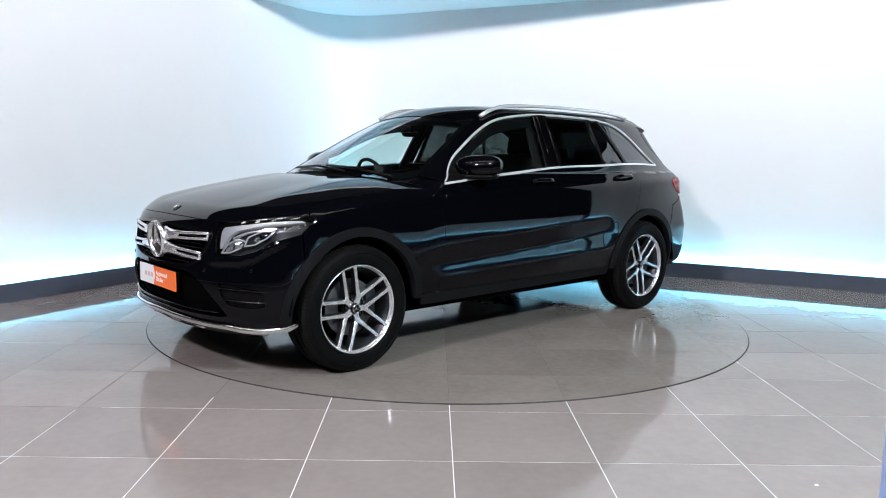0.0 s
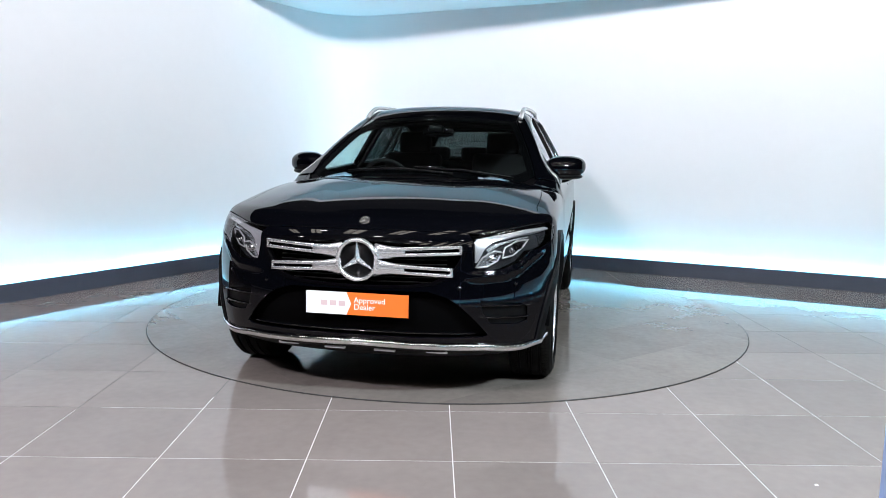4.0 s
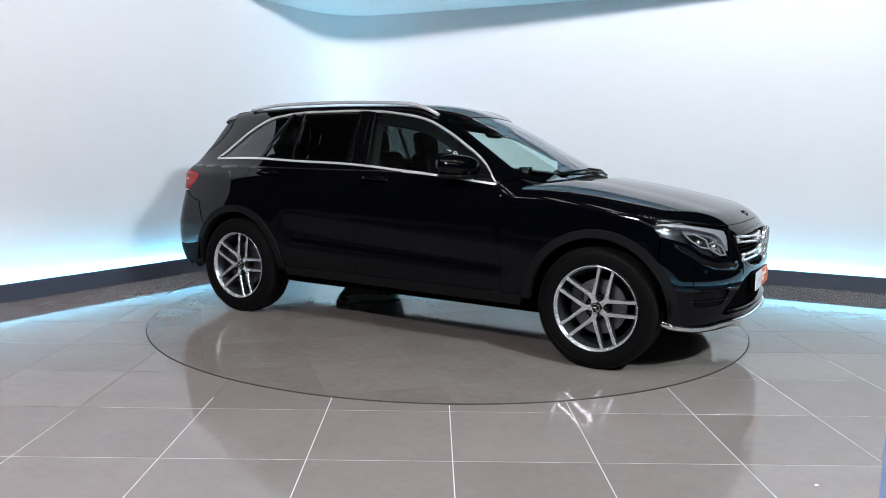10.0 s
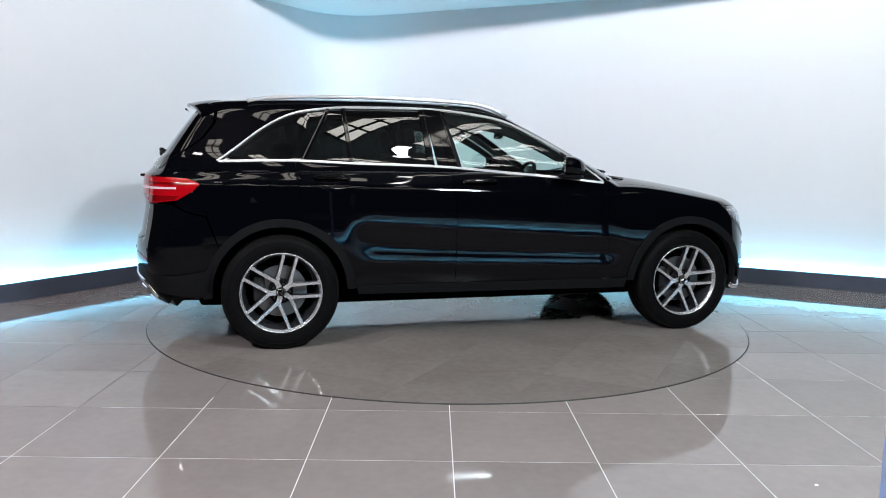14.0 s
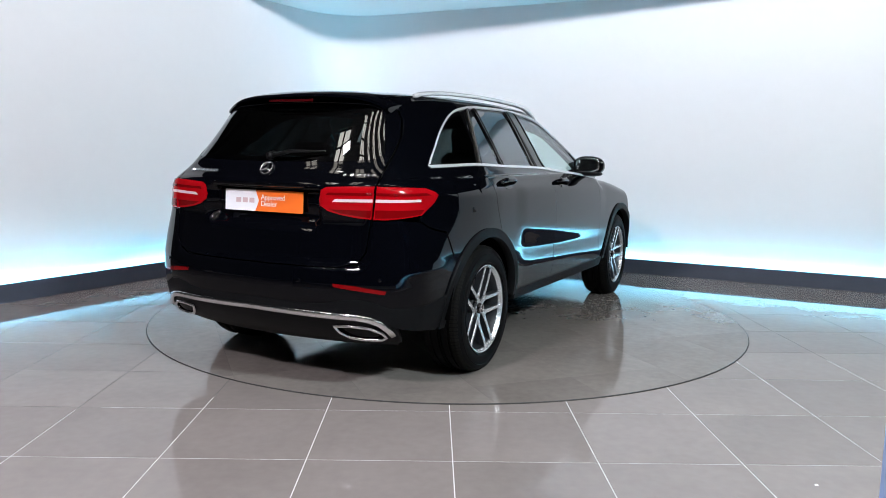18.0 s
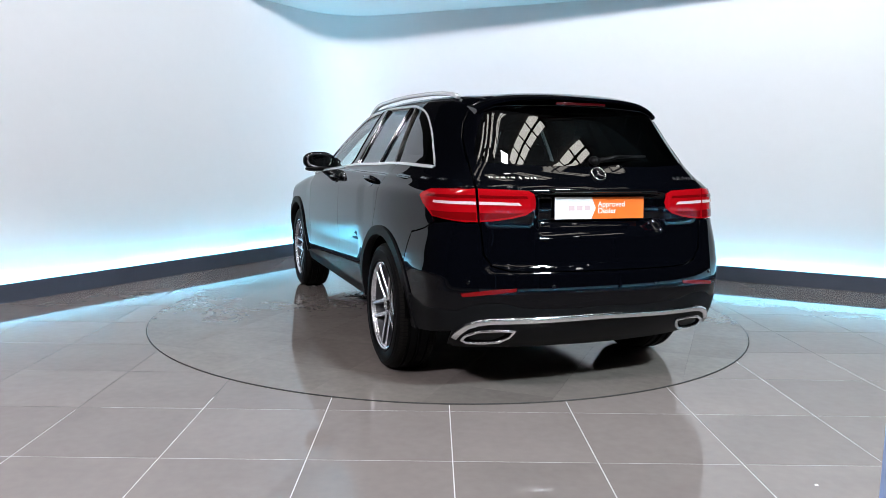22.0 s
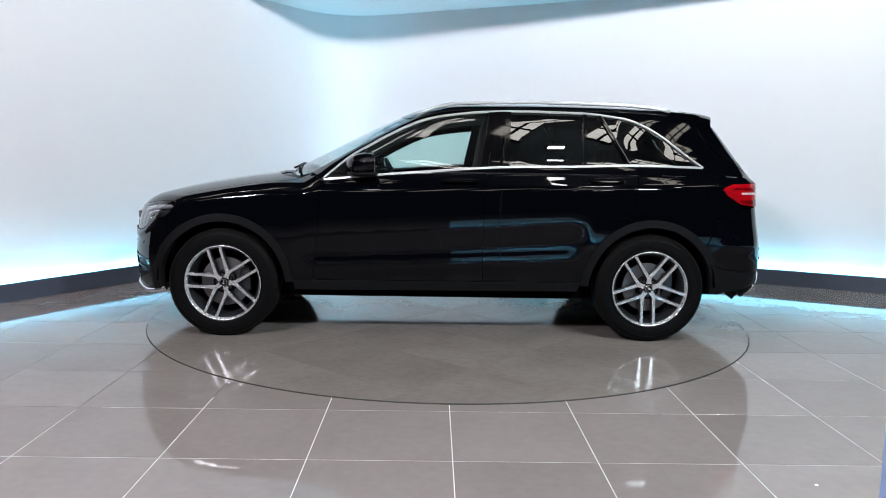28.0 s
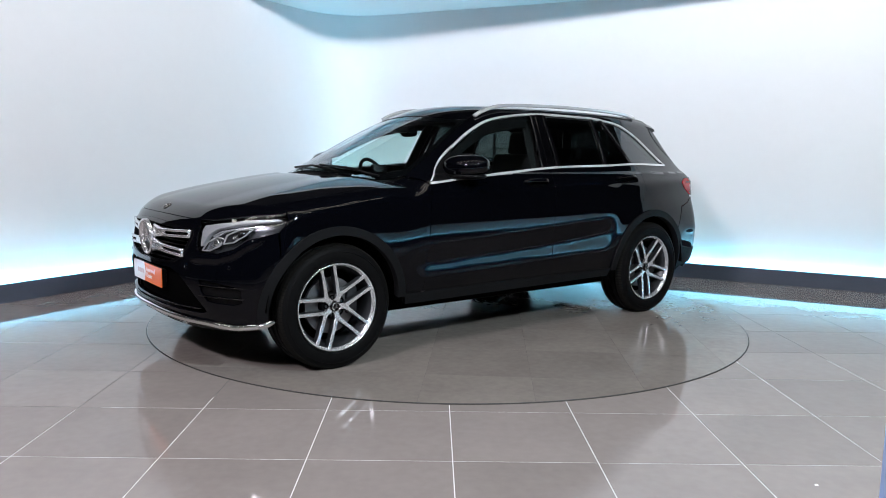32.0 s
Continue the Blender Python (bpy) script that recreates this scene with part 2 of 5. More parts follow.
# ceiling raft along the walls, open to the shed in front
rim_path = wall_path(-0.02)
raft = [(p.x, p.y) for p in rim_path if p.y > 5.0]
edge_a = CORNER + LEFT_DIR * 1.72
edge_b = CORNER + RIGHT_DIR * 6.4
raft = [(edge_a.x - 0.03, edge_a.y)] + [q for q in raft if q[1] > edge_a.y or q[0] > 0]
raft = [q for q in raft if q[0] < edge_b.x] + [(edge_b.x, edge_b.y + 0.03)]
v, f = extrude_poly(raft[::-1], CEIL_Z, CEIL_Z + 0.09)
thing("ceiling", mesh("ceiling", v, f, CEIL), "pale grey plaster ceiling raft over the corner", "ceiling", "structure")

# partition end beside the camera, its blue light put into the colour
v, f = extrude_poly([(.738, 1.20), (.738, 1.18), (.760, 1.18), (.760, 1.20)][::-1], 0.0, 3.0)
thing("wall_partition", mesh("wall_partition", v, f, PILLAR), "slim partition post, blue light put into its colour", "wall", "structure")

# unseen low wall, kickboard and light strip, added for blue reflections on the car
thing("wall_low", wall_strip("wall_low", 0.0, -.12, -.004, .42, WALL, side_path), "low white curved wall added out of view for reflections", "wall", "structure")
thing("baseboard_side", wall_strip("baseboard_side", .075, .055, -.03, .147, KICK, side_path), "dark blue-grey kickboard along the curved wall", "baseboard", "structure")
thing("wall_light", wall_strip("wall_light", .045, .030, .085, .095, LED_LOW, side_path), "glowing blue light strip along the low wall", "light strip", "structure")

# the shed round the studio
def shed_wall(name, x0, y0, x1, y1, z0, z1):
    v, f = extrude_poly([(x0, y0), (x1, y0), (x1, y1), (x0, y1)], z0, z1)
    thing(name, mesh(name, v, f, SHED), "dark grey shed cladding wall", "wall", "structure")


shed_wall("wall_north", -13, 13, 13, 13.2, -.1, 7.2)
shed_wall("wall_south", -13, -16.2, 13, -16, -.1, 7.2)
shed_wall("wall_west", -13.2, -16.2, -13, 13.2, -.1, 7.2)
shed_wall("wall_east", 13, -16.2, 13.2, 13.2, -.1, 7.2)
shed_wall("ceiling_shed", -13.2, -16.2, 13.2, 13.2, 7.2, 7.35)
v, f = extrude_poly([(-13, -16), (13, -16), (13, 13), (-13, 13)], -0.3, -0.02)
thing("ground", mesh("ground", v, f, CONCRETE), "grey concrete slab under the studio floor", "floor", "structure")

# roof lights of the shed
for k in range(9):
    for y, half in ((-4.6, 1.4), (2.65, 0.95)):
        ob = thing("roof_light", None, "translucent roof light with dark bars in the shed roof", "skylight", group="roof lights")
        ob.matrix_basis = pose(-5.8 + 1.45 * k, y, 7.15, 0, 0, -24)
        v, f = extrude_poly([(-.23, -half), (.23, -half), (.23, half), (-.23, half)], -.03, 0)
        child("sheet", mesh("sheet", v, f, SKYLIGHT), ob)
        for q in range(-2, 3):
            part("bar", box(.52, .05, .05, (0, q * half * .5, -.05)), GAP, ob)
        part("rib", box(.04, 2 * half, .05, (0, 0, -.055)), GAP, ob)

# high-bay lamps hanging from the shed roof
bay_box = box(.28, .28, .08, (0, 0, .045), .01)
bay = None
for x, y in ((-3.0, 3.2), (-2.1, 1.4), (-1.15, -0.9), (1.6, 2.4), (2.5, 0.6), (4.6, 1.6), (-5.6, 0.8), (3.4, -4.2)):
    if bay is None:
        bay = thing("high_bay_lamp", None, "square white LED lamp hanging from the shed roof", "lamp", group="high-bay lamps")
        part("housing", bay_box, BLACK, bay)
        v, f = extrude_poly([(-.11, -.11), (.11, -.11), (.11, .11), (-.11, .11)], -.005, .003)
        child("diffuser", mesh("diffuser", v, f, BAY), bay)
        part("hanger", box(.02, .02, 1.6, (0, 0, .88)), BLACK, bay)
        bay.location = (x, y, 5.5)
    else:
        copy_thing(bay, pose(x, y, 5.5))

# truss with small spot lamps over the open side
truss = thing("lighting_truss", None, "slim black truss carrying small white spot lamps", "truss")
truss.location = (0, 0.9, 3.9)
part("upper_tube", box(10.4, .05, .05, (0, 0, .25), .01), BLACK, truss)
part("lower_tube", box(10.4, .05, .05, (0, 0, 0), .01), BLACK, truss)
for k in range(14):
    part("brace", box(.02, .02, .36, (-4.9 + .75 * k, 0, .125), turn=pose(0, 0, 0, 0, 45 if k % 2 else -45, 0)), BLACK, truss)
for s in (-1, 1):
    part("truss_leg", box(.08, .08, 3.9, (5.15 * s, 0, -1.955), .01), BLACK, truss)
for k in range(16):
    x = -4.7 + .627 * k
    v, f = revolve([(0, .10), (.055, .10), (.06, 0), (.052, 0), (.05, .02)], 14, "z")
    lamp = child("spot_lamp", mesh("spot_lamp", v, f, BLACK, True), truss, at=pose(x, .03, -.13, -24, 0, 0))
    v, f = revolve([(.05, .012), (0, .012)], 14, "z")
    child("lens", mesh("lens", v, f, SPOT), lamp)

# flood lamps hanging behind the camera
for place, target, watts, colour in FLOODS:
    m = look(place, target)
    ob = thing("flood_lamp", None, "rectangular white flood lamp hanging from the shed roof", "lamp", group="flood lamps")
    ob.location = (place[0], place[1], 0)
    turn = m.to_3x3().to_4x4()
    part("housing", box(1.12, .67, .12, (0, 0, .10), .02), BLACK, ob, at=Matrix.Translation((0, 0, place[2])) @ turn)
    v, f = extrude_poly([(-.5, -.28), (.5, -.28), (.5, .28), (-.5, .28)], .012, .03)
    child("face", mesh("face", v, f, LAMP), ob, at=Matrix.Translation((0, 0, place[2])) @ turn)
    v, f = revolve([(0, place[2] + .18), (.02, place[2] + .18), (.02, 7.21)], 12, "z")
    child("hanger", mesh("hanger", v, f, BLACK, True), ob)
    part("mounting_plate", box(.3, .3, .03, (0, 0, 7.19), .006), BLACK, ob)

# ---- the car's body as one smooth solid: inside is negative ----
def spline(x, xs, ys):
    """Smooth curve through a few knots, straight beyond the ends."""
    xs, ys = np.asarray(xs, float), np.asarray(ys, float)
    d = np.gradient(ys, xs)
    x = np.asarray(x, float)
    i = np.clip(np.searchsorted(xs, x) - 1, 0, len(xs) - 2)
    h = xs[i + 1] - xs[i]
    t = np.clip((x - xs[i]) / h, 0, 1)
    y = (ys[i] * (2 * t**3 - 3 * t**2 + 1) + ys[i + 1] * (3 * t**2 - 2 * t**3)
         + h * (d[i] * (t**3 - 2 * t**2 + t) + d[i + 1] * (t**3 - t**2)))
    return y + np.where(x < xs[0], (x - xs[0]) * d[0], 0) + np.where(x > xs[-1], (x - xs[-1]) * d[-1], 0)


def step01(a, b, x):
    t = np.clip((x - a) / (b - a), 0, 1)
    return t * t * (3 - 2 * t)


def smax(a, b, k):
    h = np.clip(0.5 + 0.5 * (a - b) / k, 0, 1)
    return b + (a - b) * h + k * h * (1 - h)


def side_width(x, z):
    upper = 1 - step01(1.03, 1.10, z)
    lean = z + (.04 + .035 * step01(.56, .74, z)) * x * (1 - .6 * step01(0.86, 1.0, z)) * upper
    high = z + .03 * x * step01(.80, .90, z) * upper
    plain = spline(high, [.30, .40, .55, .65, .72, .80, .87, .94, .975, 1.0, 1.05, 1.10, 1.14],
                   [.893, .920, .942, .9468, .9460, .9435, .9405, .9372, .9350, .9290, .914, .893, .868])
    f = step01(-1.06, -.84, x) * (1 - step01(.78, 1.02, x))
    # doors: crease, hollow wedge below it, then a long low swelling
    door = spline(lean, [.30, .40, .47, .495, .510, .55, .590, .612, .65, .69, .72, .74, .77, .81, .85, .90, .945, .975, 1.0, 1.05, 1.10, 1.14],
                  [.893, .917, .9318, .9352, .9358, .9346, .9322, .9318, .9357, .9413, .9449, .9461, .9463, .9459, .9451, .9437, .9420, .9403, .9345, .9155, .893, .868])
    w = plain + (door - plain) * f
    glass = spline(z, [1.10, 1.14, 1.18, 1.3, 1.45, 1.55, 1.65], [.893, .852, .822, .757, .673, .613, .55])
    w = np.where(z > 1.12, glass, w) if np.ndim(z) else (glass if z > 1.12 else w)
    t = np.clip((-x - 1.25) / 1.0, 0, 1)
    w = w + .010 * np.exp(-((z - .66) / .035)**2) * step01(-1.86, -2.06, x)
    taper = .09 + .050 * step01(.72, .93, z) + .02 * step01(1.05, 1.2, z)
    return w - taper * t**2 - .06 * t * step01(1.05, 1.35, z) - .018 * t * step01(.8, 1.0, z)


def top_height(x, y):
    y = np.abs(y)
    hood = spline(x, [.6, .9, 1.1, 1.27, 1.5, 1.74, 1.97, 2.12, 2.22], [1.10, 1.112, 1.108, 1.09, 1.055, 1.012, .957, .908, .860])
    hood = hood - .004 - .07 * y**2 - .05 * y**4 + .010 * step01(.27, .56, y + .12 * (1.3 - x))
    screen = spline(x - .04, [-.1, .12, .35, .6, .85, 1.1, 1.3], [1.665, 1.575, 1.475, 1.352, 1.225, 1.09, .98]) - .24 * y**2
    roof = spline(x, [-2.2, -2.0, -1.8, -1.4, -1.0, -.5, 0, .25, .5], [1.536, 1.564, 1.585, 1.611, 1.621, 1.621, 1.602, 1.568, 1.517]) - .09 * y**2 - .12 * y**4
    return np.maximum(hood, -smax(-screen, -roof, .04))


def solid(x, y, z):
    ay = np.abs(y)
    side = ay - side_width(x, z)
    top = (z - top_height(x, y)) * .8
    nose = spline(z, [.20, .30, .40, .52, .60, .70, .80, .86, .92, 1.1], [2.15, 2.198, 2.220, 2.228, 2.220, 2.206, 2.186, 2.160, 2.11, 1.9])
    # ridge that runs under the headlamps
    ridge = np.interp(ay, [.55, .70, .775, .83, .90], [.655, .662, .690, .738, .79])
    nose = nose + .011 * np.exp(-((z - ridge) / .018)**2) * step01(.50, .60, ay) * (1 - step01(.84, .92, ay))
    front = x - (nose - .165 * ay**2 - .32 * ay**4)
    tail = spline(z, [.25, .36, .48, .56, .64, .72, .80, .92, 1.04, 1.075, 1.09, 1.105, 1.14, 1.20, 1.35, 1.48, 1.60],
                  [2.22, 2.315, 2.352, 2.362, 2.356, 2.343, 2.328, 2.310, 2.300, 2.297, 2.290, 2.270, 2.236, 2.194, 2.086, 1.988, 1.894])
    tail = tail - .018 * step01(.660, .715, z) * (1 - step01(.86, 1.0, z)) * (1 - step01(.60, .67, ay))
    dent = .058 * step01(.83, .925, z) * (1 - step01(1.045, 1.066, z)) * (1 - step01(.335, .395, ay))
    rear = -x - (tail - dent - .12 * ay**2 - .19 * ay**4)
    return smax(smax(smax(side, top, .05), front, .07), rear, .08)


def shoot(o, d, reach=2.6):
    """The last place where rays from inside the body leave it."""
    o, d = np.asarray(o, float), np.asarray(d, float)
    n = len(o)
    lo, hi = np.zeros(n), np.full(n, -1.0)
    for k in range(1, 31):
        t = reach * k / 30
        p = o + d * t
        v = solid(p[:, 0], p[:, 1], p[:, 2])
        out = (v > 0) & (hi < 0)
        hi[out] = t
        lo[(v <= 0) & (hi < 0)] = t
    hi = np.where(hi < 0, reach, hi)
    for _ in range(20):
        m = (lo + hi) / 2
        p = o + d * m[:, None]
        inside = solid(p[:, 0], p[:, 1], p[:, 2]) <= 0
        lo, hi = np.where(inside, m, lo), np.where(inside, hi, m)
    return o + d * hi[:, None]


def slope(p):
    """Outward unit normals of the body."""
    e = 2e-3
    g = np.stack([solid(*(p + e * a).T) - solid(*(p - e * a).T) for a in np.eye(3)], 1)
    return g / np.linalg.norm(g, axis=1)[:, None]


OX, OY = 0.090, -0.0107        # the car stands a little ahead of the axis
car = tagged(new("car"), "glossy black five-door SUV with chrome trim on the turntable", "car")


# ---- panels cut from the body ----
def rows3(pts):
    return np.array([tuple(p) for p in pts], float)


def on_side(x, z):
    """Left flank at length x and height z."""
    x, z = np.atleast_1d(np.asarray(x, float)), np.atleast_1d(np.asarray(z, float))
    return shoot(np.stack([x, 0 * x, z], 1), np.tile([0, 1.0, 0], (len(x), 1)))


def on_front(y, z):
    y, z = np.atleast_1d(np.asarray(y, float)), np.atleast_1d(np.asarray(z, float))
    return shoot(np.stack([0 * y + 1.2, y, z], 1), np.tile([1.0, 0, 0], (len(y), 1)))


def on_rear(y, z):
    y, z = np.atleast_1d(np.asarray(y, float)), np.atleast_1d(np.asarray(z, float))
    return shoot(np.stack([0 * y - 1.2, y, z], 1), np.tile([-1.0, 0, 0], (len(y), 1)))


def on_top(x, y):
    x, y = np.atleast_1d(np.asarray(x, float)), np.atleast_1d(np.asarray(y, float))
    return shoot(np.stack([x, y, 0 * x + .6], 1), np.tile([0, 0, 1.0], (len(x), 1)))


def chart_to(chart, p):
    if chart == "C":
        return np.stack([p[:, 0], np.arctan2(p[:, 2] - .6, p[:, 1])], 1)
    if chart == "S":
        return p[:, [0, 2]]
    if chart == "T":
        return p[:, :2]
    if chart == "F":
        return np.stack([np.arctan2(p[:, 1], p[:, 0] - 1.2), p[:, 2]], 1)
    return np.stack([np.arctan2(p[:, 1], -p[:, 0] - 1.2), p[:, 2]], 1)


def chart_from(chart, q):
    a, b, z = q[:, 0], q[:, 1], 0 * q[:, 0]
    if chart == "C":
        return shoot(np.stack([a, z, z + .6], 1), np.stack([z, np.cos(b), np.sin(b)], 1))
    if chart == "S":
        return on_side(a, b)
    if chart == "T":
        return on_top(a, b)
    s = 1 if chart == "F" else -1
    return shoot(np.stack([z + s * 1.2, z, b], 1), np.stack([s * np.cos(a), np.sin(a), z], 1))


def resample(p, step):
    out = []
    for a, b in zip(p, np.roll(p, -1, 0)):
        n = max(1, int(np.ceil(np.linalg.norm(b - a) / step)))
        out += [a + (b - a) * k / n for k in range(n)]
    return np.array(out)


def inside(q, poly):
    r = np.zeros(len(q), bool)
    for (x0, y0), (x1, y1) in zip(poly, np.roll(poly, -1, 0)):
        hit = ((y0 > q[:, 1]) != (y1 > q[:, 1]))
        with np.errstate(divide="ignore", invalid="ignore"):
            r ^= hit & (q[:, 0] < (x1 - x0) * (q[:, 1] - y0) / (y1 - y0) + x0)
    return r


def shrink(q, d):
    """Outline moved inward by d, whichever way it runs."""
    area2 = np.sum(q[:, 0] * np.roll(q[:, 1], -1) - np.roll(q[:, 0], -1) * q[:, 1])
    t = np.roll(q, -1, 0) - np.roll(q, 1, 0)
    t /= np.linalg.norm(t, axis=1)[:, None] + 1e-9
    n = np.stack([-t[:, 1], t[:, 0]], 1) * np.sign(area2)
    return q + n * d


def panel(name, outline, chart, mat, step=.035, gap=.0018, off=0.0, thick=.014, holes=(), mirror=False, label="", parent=None):
    """A sheet of the body inside an outline of 3D points, with its edge turned in."""
    from mathutils.geometry import delaunay_2d_cdt as cdt
    loops = [shrink(resample(chart_to(chart, rows3(outline)), step), gap)]
    loops += [shrink(resample(chart_to(chart, rows3(h)), step), -gap) for h in holes]
    lo, hi = loops[0].min(0), loops[0].max(0)
    gx, gy = np.meshgrid(np.arange(lo[0] + step / 2, hi[0], step), np.arange(lo[1] + step / 2, hi[1], step))
    g = np.stack([gx.ravel(), gy.ravel()], 1)
    g = g[inside(g, loops[0])]
    for h in loops[1:]:
        g = g[~inside(g, h)]
    edge = np.concatenate(loops)
    if len(g):
        near = np.min(np.linalg.norm(g[:, None] - edge[None], axis=2), axis=1)
        g = g[near > step * .55]
    pts = np.concatenate([edge, g]) if len(g) else edge
    edges, base = [], 0
    for l in loops:
        edges += [(base + k, base + (k + 1) % len(l)) for k in range(len(l))]
        base += len(l)
    vs, _, fs, *_ = cdt([Vector(p) for p in pts], edges, [], 0, 1e-6)
    q = np.array([tuple(p) for p in vs])
    cen = np.array([q[list(t)].mean(0) for t in fs])
    keep = inside(cen, loops[0])
    for h in loops[1:]:
        keep &= ~inside(cen, h)
    fs = [tuple(t) for t, k in zip(fs, keep) if k]
    p = chart_from(chart, q)
    n = slope(p)
    p = p + n * off
    # face the triangles outward
    out = []
    for a, b, c in (t for t in fs if len(t) == 3):
        out.append((a, b, c) if np.dot(np.cross(p[b] - p[a], p[c] - p[a]), n[a]) > 0 else (a, c, b))
    count = {}
    for t in out:
        for a, b in zip(t, t[1:] + t[:1]):
            count[(a, b)] = 1
    rim = [(a, b) for a, b in count if (b, a) not in count]
    V, N, F = list(p), list(n), list(out)
    for a, b in rim:
        w = np.cross(p[b] - p[a], n[a])
        w /= np.linalg.norm(w) + 1e-9
        k = len(V)
        V += [p[a], p[b], p[b] - n[b] * thick, p[a] - n[a] * thick]
        N += [w * .8 + n[a] * .6, w * .8 + n[b] * .6, w, w]
        F.append((k + 1, k, k + 3, k + 2))
    V, N = np.array(V), np.array(N)
    made = []
    for s in ((1, -1) if mirror else (1,)):
        v2, n2 = V * [1, s, 1], N * [1, s, 1]
        f2 = F if s == 1 else [f[::-1] for f in F]
        ob = child(name, mesh(name, v2, f2, mat, True, n2), parent or car, label)
        made.append(ob)
    return made


def sym(half):
    """A half outline from the middle, closed with its mirror image."""
    h = rows3(half)
    return np.concatenate([h, (h * [1, -1, 1])[::-1]])


def bar_on(points, lift, section, up=None):
    """A strip carried along body points, standing on the surface."""
    p = rows3(points)
    n = slope(p)
    return sweep([Vector(a + b * lift) for a, b in zip(p, n)], section, [Vector(b) for b in n])


def line(fn, pts, n=6):
    """Points of a polyline, given in the chart's own two numbers, put on the body."""
    pts = np.array(pts, float)
    out = [pts[0] + (pts[1] - pts[0]) * 0]
    for a, b in zip(pts, pts[1:]):
        out += [a + (b - a) * k / n for k in range(1, n + 1)]
    out = np.array(out)
    return fn(out[:, 0], out[:, 1])


def smooth_line(fn, pts, n=40):
    """The same along a smooth curve."""
    pts = np.array(pts, float)
    s = np.concatenate([[0], np.cumsum(np.linalg.norm(np.diff(pts, axis=0), axis=1))])
    t = np.linspace(0, s[-1], n)
    return fn(spline(t, s, pts[:, 0]), spline(t, s, pts[:, 1]))


AX, AZ, WR = 1.4365, 0.362, 0.366     # axle distance from the middle, hub height, tyre radius


def arch(x0, r, a0, a1, n=28):
    a = np.radians(np.linspace(a0, a1, n))
    return on_side(x0 + r * np.cos(a), AZ + r * np.sin(a))


def belt_z(x):
    return spline(x, [-1.81, -1.29, -.99, -.345, .05, .43, .75], [1.178, 1.187, 1.176, 1.158, 1.128, 1.098, 1.066])


def belt(x0, x1, n=24, up=0.0):
    x = np.linspace(x0, x1, n)
    return on_side(x, belt_z(x) + up)


DLO_TOP = [(-1.81, 1.180), (-1.70, 1.262), (-1.53, 1.392), (-1.36, 1.482), (-1.14, 1.527), (-.78, 1.545), (-.42, 1.545), (-.137, 1.522), (.125, 1.47), (.285, 1.40), (.44, 1.316), (.64, 1.187), (.765, 1.072)]


def dlo_top(x0, x1, n=40, down=0.0):
    k = np.array(DLO_TOP)
    x = np.linspace(x0, x1, n)
    return on_side(x, spline(x, k[:, 0], k[:, 1]) - down)


ARCH_R = .465
# hinge lines
door_front = [(.772, 1.056), (.785, .98), (.797, .76), (.81, .60), (.835, .398)]
door_split = [(-.335, 1.152), (-.318, 1.09), (-.306, .9), (-.300, .65), (-.305, .398)]
door_back = [(-1.338, 1.178), (-1.33, 1.08), (-1.318, .97), (-1.287, .875), (-1.250, .789)]

# front doors
o = np.concatenate([line(on_side, door_front), line(on_side, [(.835, .398), (-.305, .398)], 20)[1:-1],
                    line(on_side, door_split)[::-1], belt(-.33, .765)[1:-1]])
front_doors = panel("front_door", o, "C", PAINT, mirror=True, step=.017)
# rear doors
a_end = np.degrees(np.arctan2(.789 - AZ, -1.250 + AX))
o = np.concatenate([line(on_side, door_split), line(on_side, [(-.305, .398), (-.975, .398)], 14)[1:],
                    arch(-AX, ARCH_R, 5, a_end, 20)[1:], line(on_side, door_back)[::-1], belt(-1.33, -.34)[1:-1]])
rear_doors = panel("rear_door", o, "C", PAINT, mirror=True, step=.017)
# front wings
shut = smooth_line(on_top, [(.845, .775), (1.0, .803), (1.3, .822), (1.5, .826), (1.63, .823), (1.72, .838)], 30)
o = np.concatenate([line(on_side, door_front)[::-1], shut[1:], on_side([1.744, 1.742, 1.765, 1.795], [.90, .885, .85, .812]),
                    arch(AX, ARCH_R, 40, 175, 30), line(on_side, [(.958, .398), (.84, .398)], 3)[1:]])
panel("front_wing", o, "C", PAINT, mirror=True, step=.02)
# side frame: pillars, cant rail and rear wing in one sheet
screen_edge = smooth_line(on_top, [(.86, .752), (.70, .715), (.45, .64), (.25, .575), (.17, .553)], 24)
roof_edge = line(on_top, [(.17, .553), (-.3, .566), (-1.0, .562), (-1.6, .53), (-1.84, .505)], 8)
gate_edge = on_rear([.556, .594, .627, .652, .665, .673], [1.49, 1.42, 1.33, 1.24, 1.15, 1.085])
lamp_edge = np.concatenate([on_rear([.70, .78], [1.08, 1.078]), on_side([-1.985, -1.925, -1.915, -1.95, -2.0, -2.05], [1.072, 1.05, 1.035, .995, .965, .935])])
wing_low = on_side([-2.06, -2.0, -1.93, -1.875], [.91, .875, .855, .845])
o = np.concatenate([screen_edge, roof_edge[1:], gate_edge, lamp_edge, wing_low, arch(-AX, ARCH_R, 142, a_end, 24)[0:],
                    line(on_side, door_back)[::-1][1:], belt(-1.36, -1.79, 12), dlo_top(-1.80, .765, 70)[1:], on_side([.775], [1.06])])
panel("side_frame", o, "C", PAINT, mirror=True, step=.022)

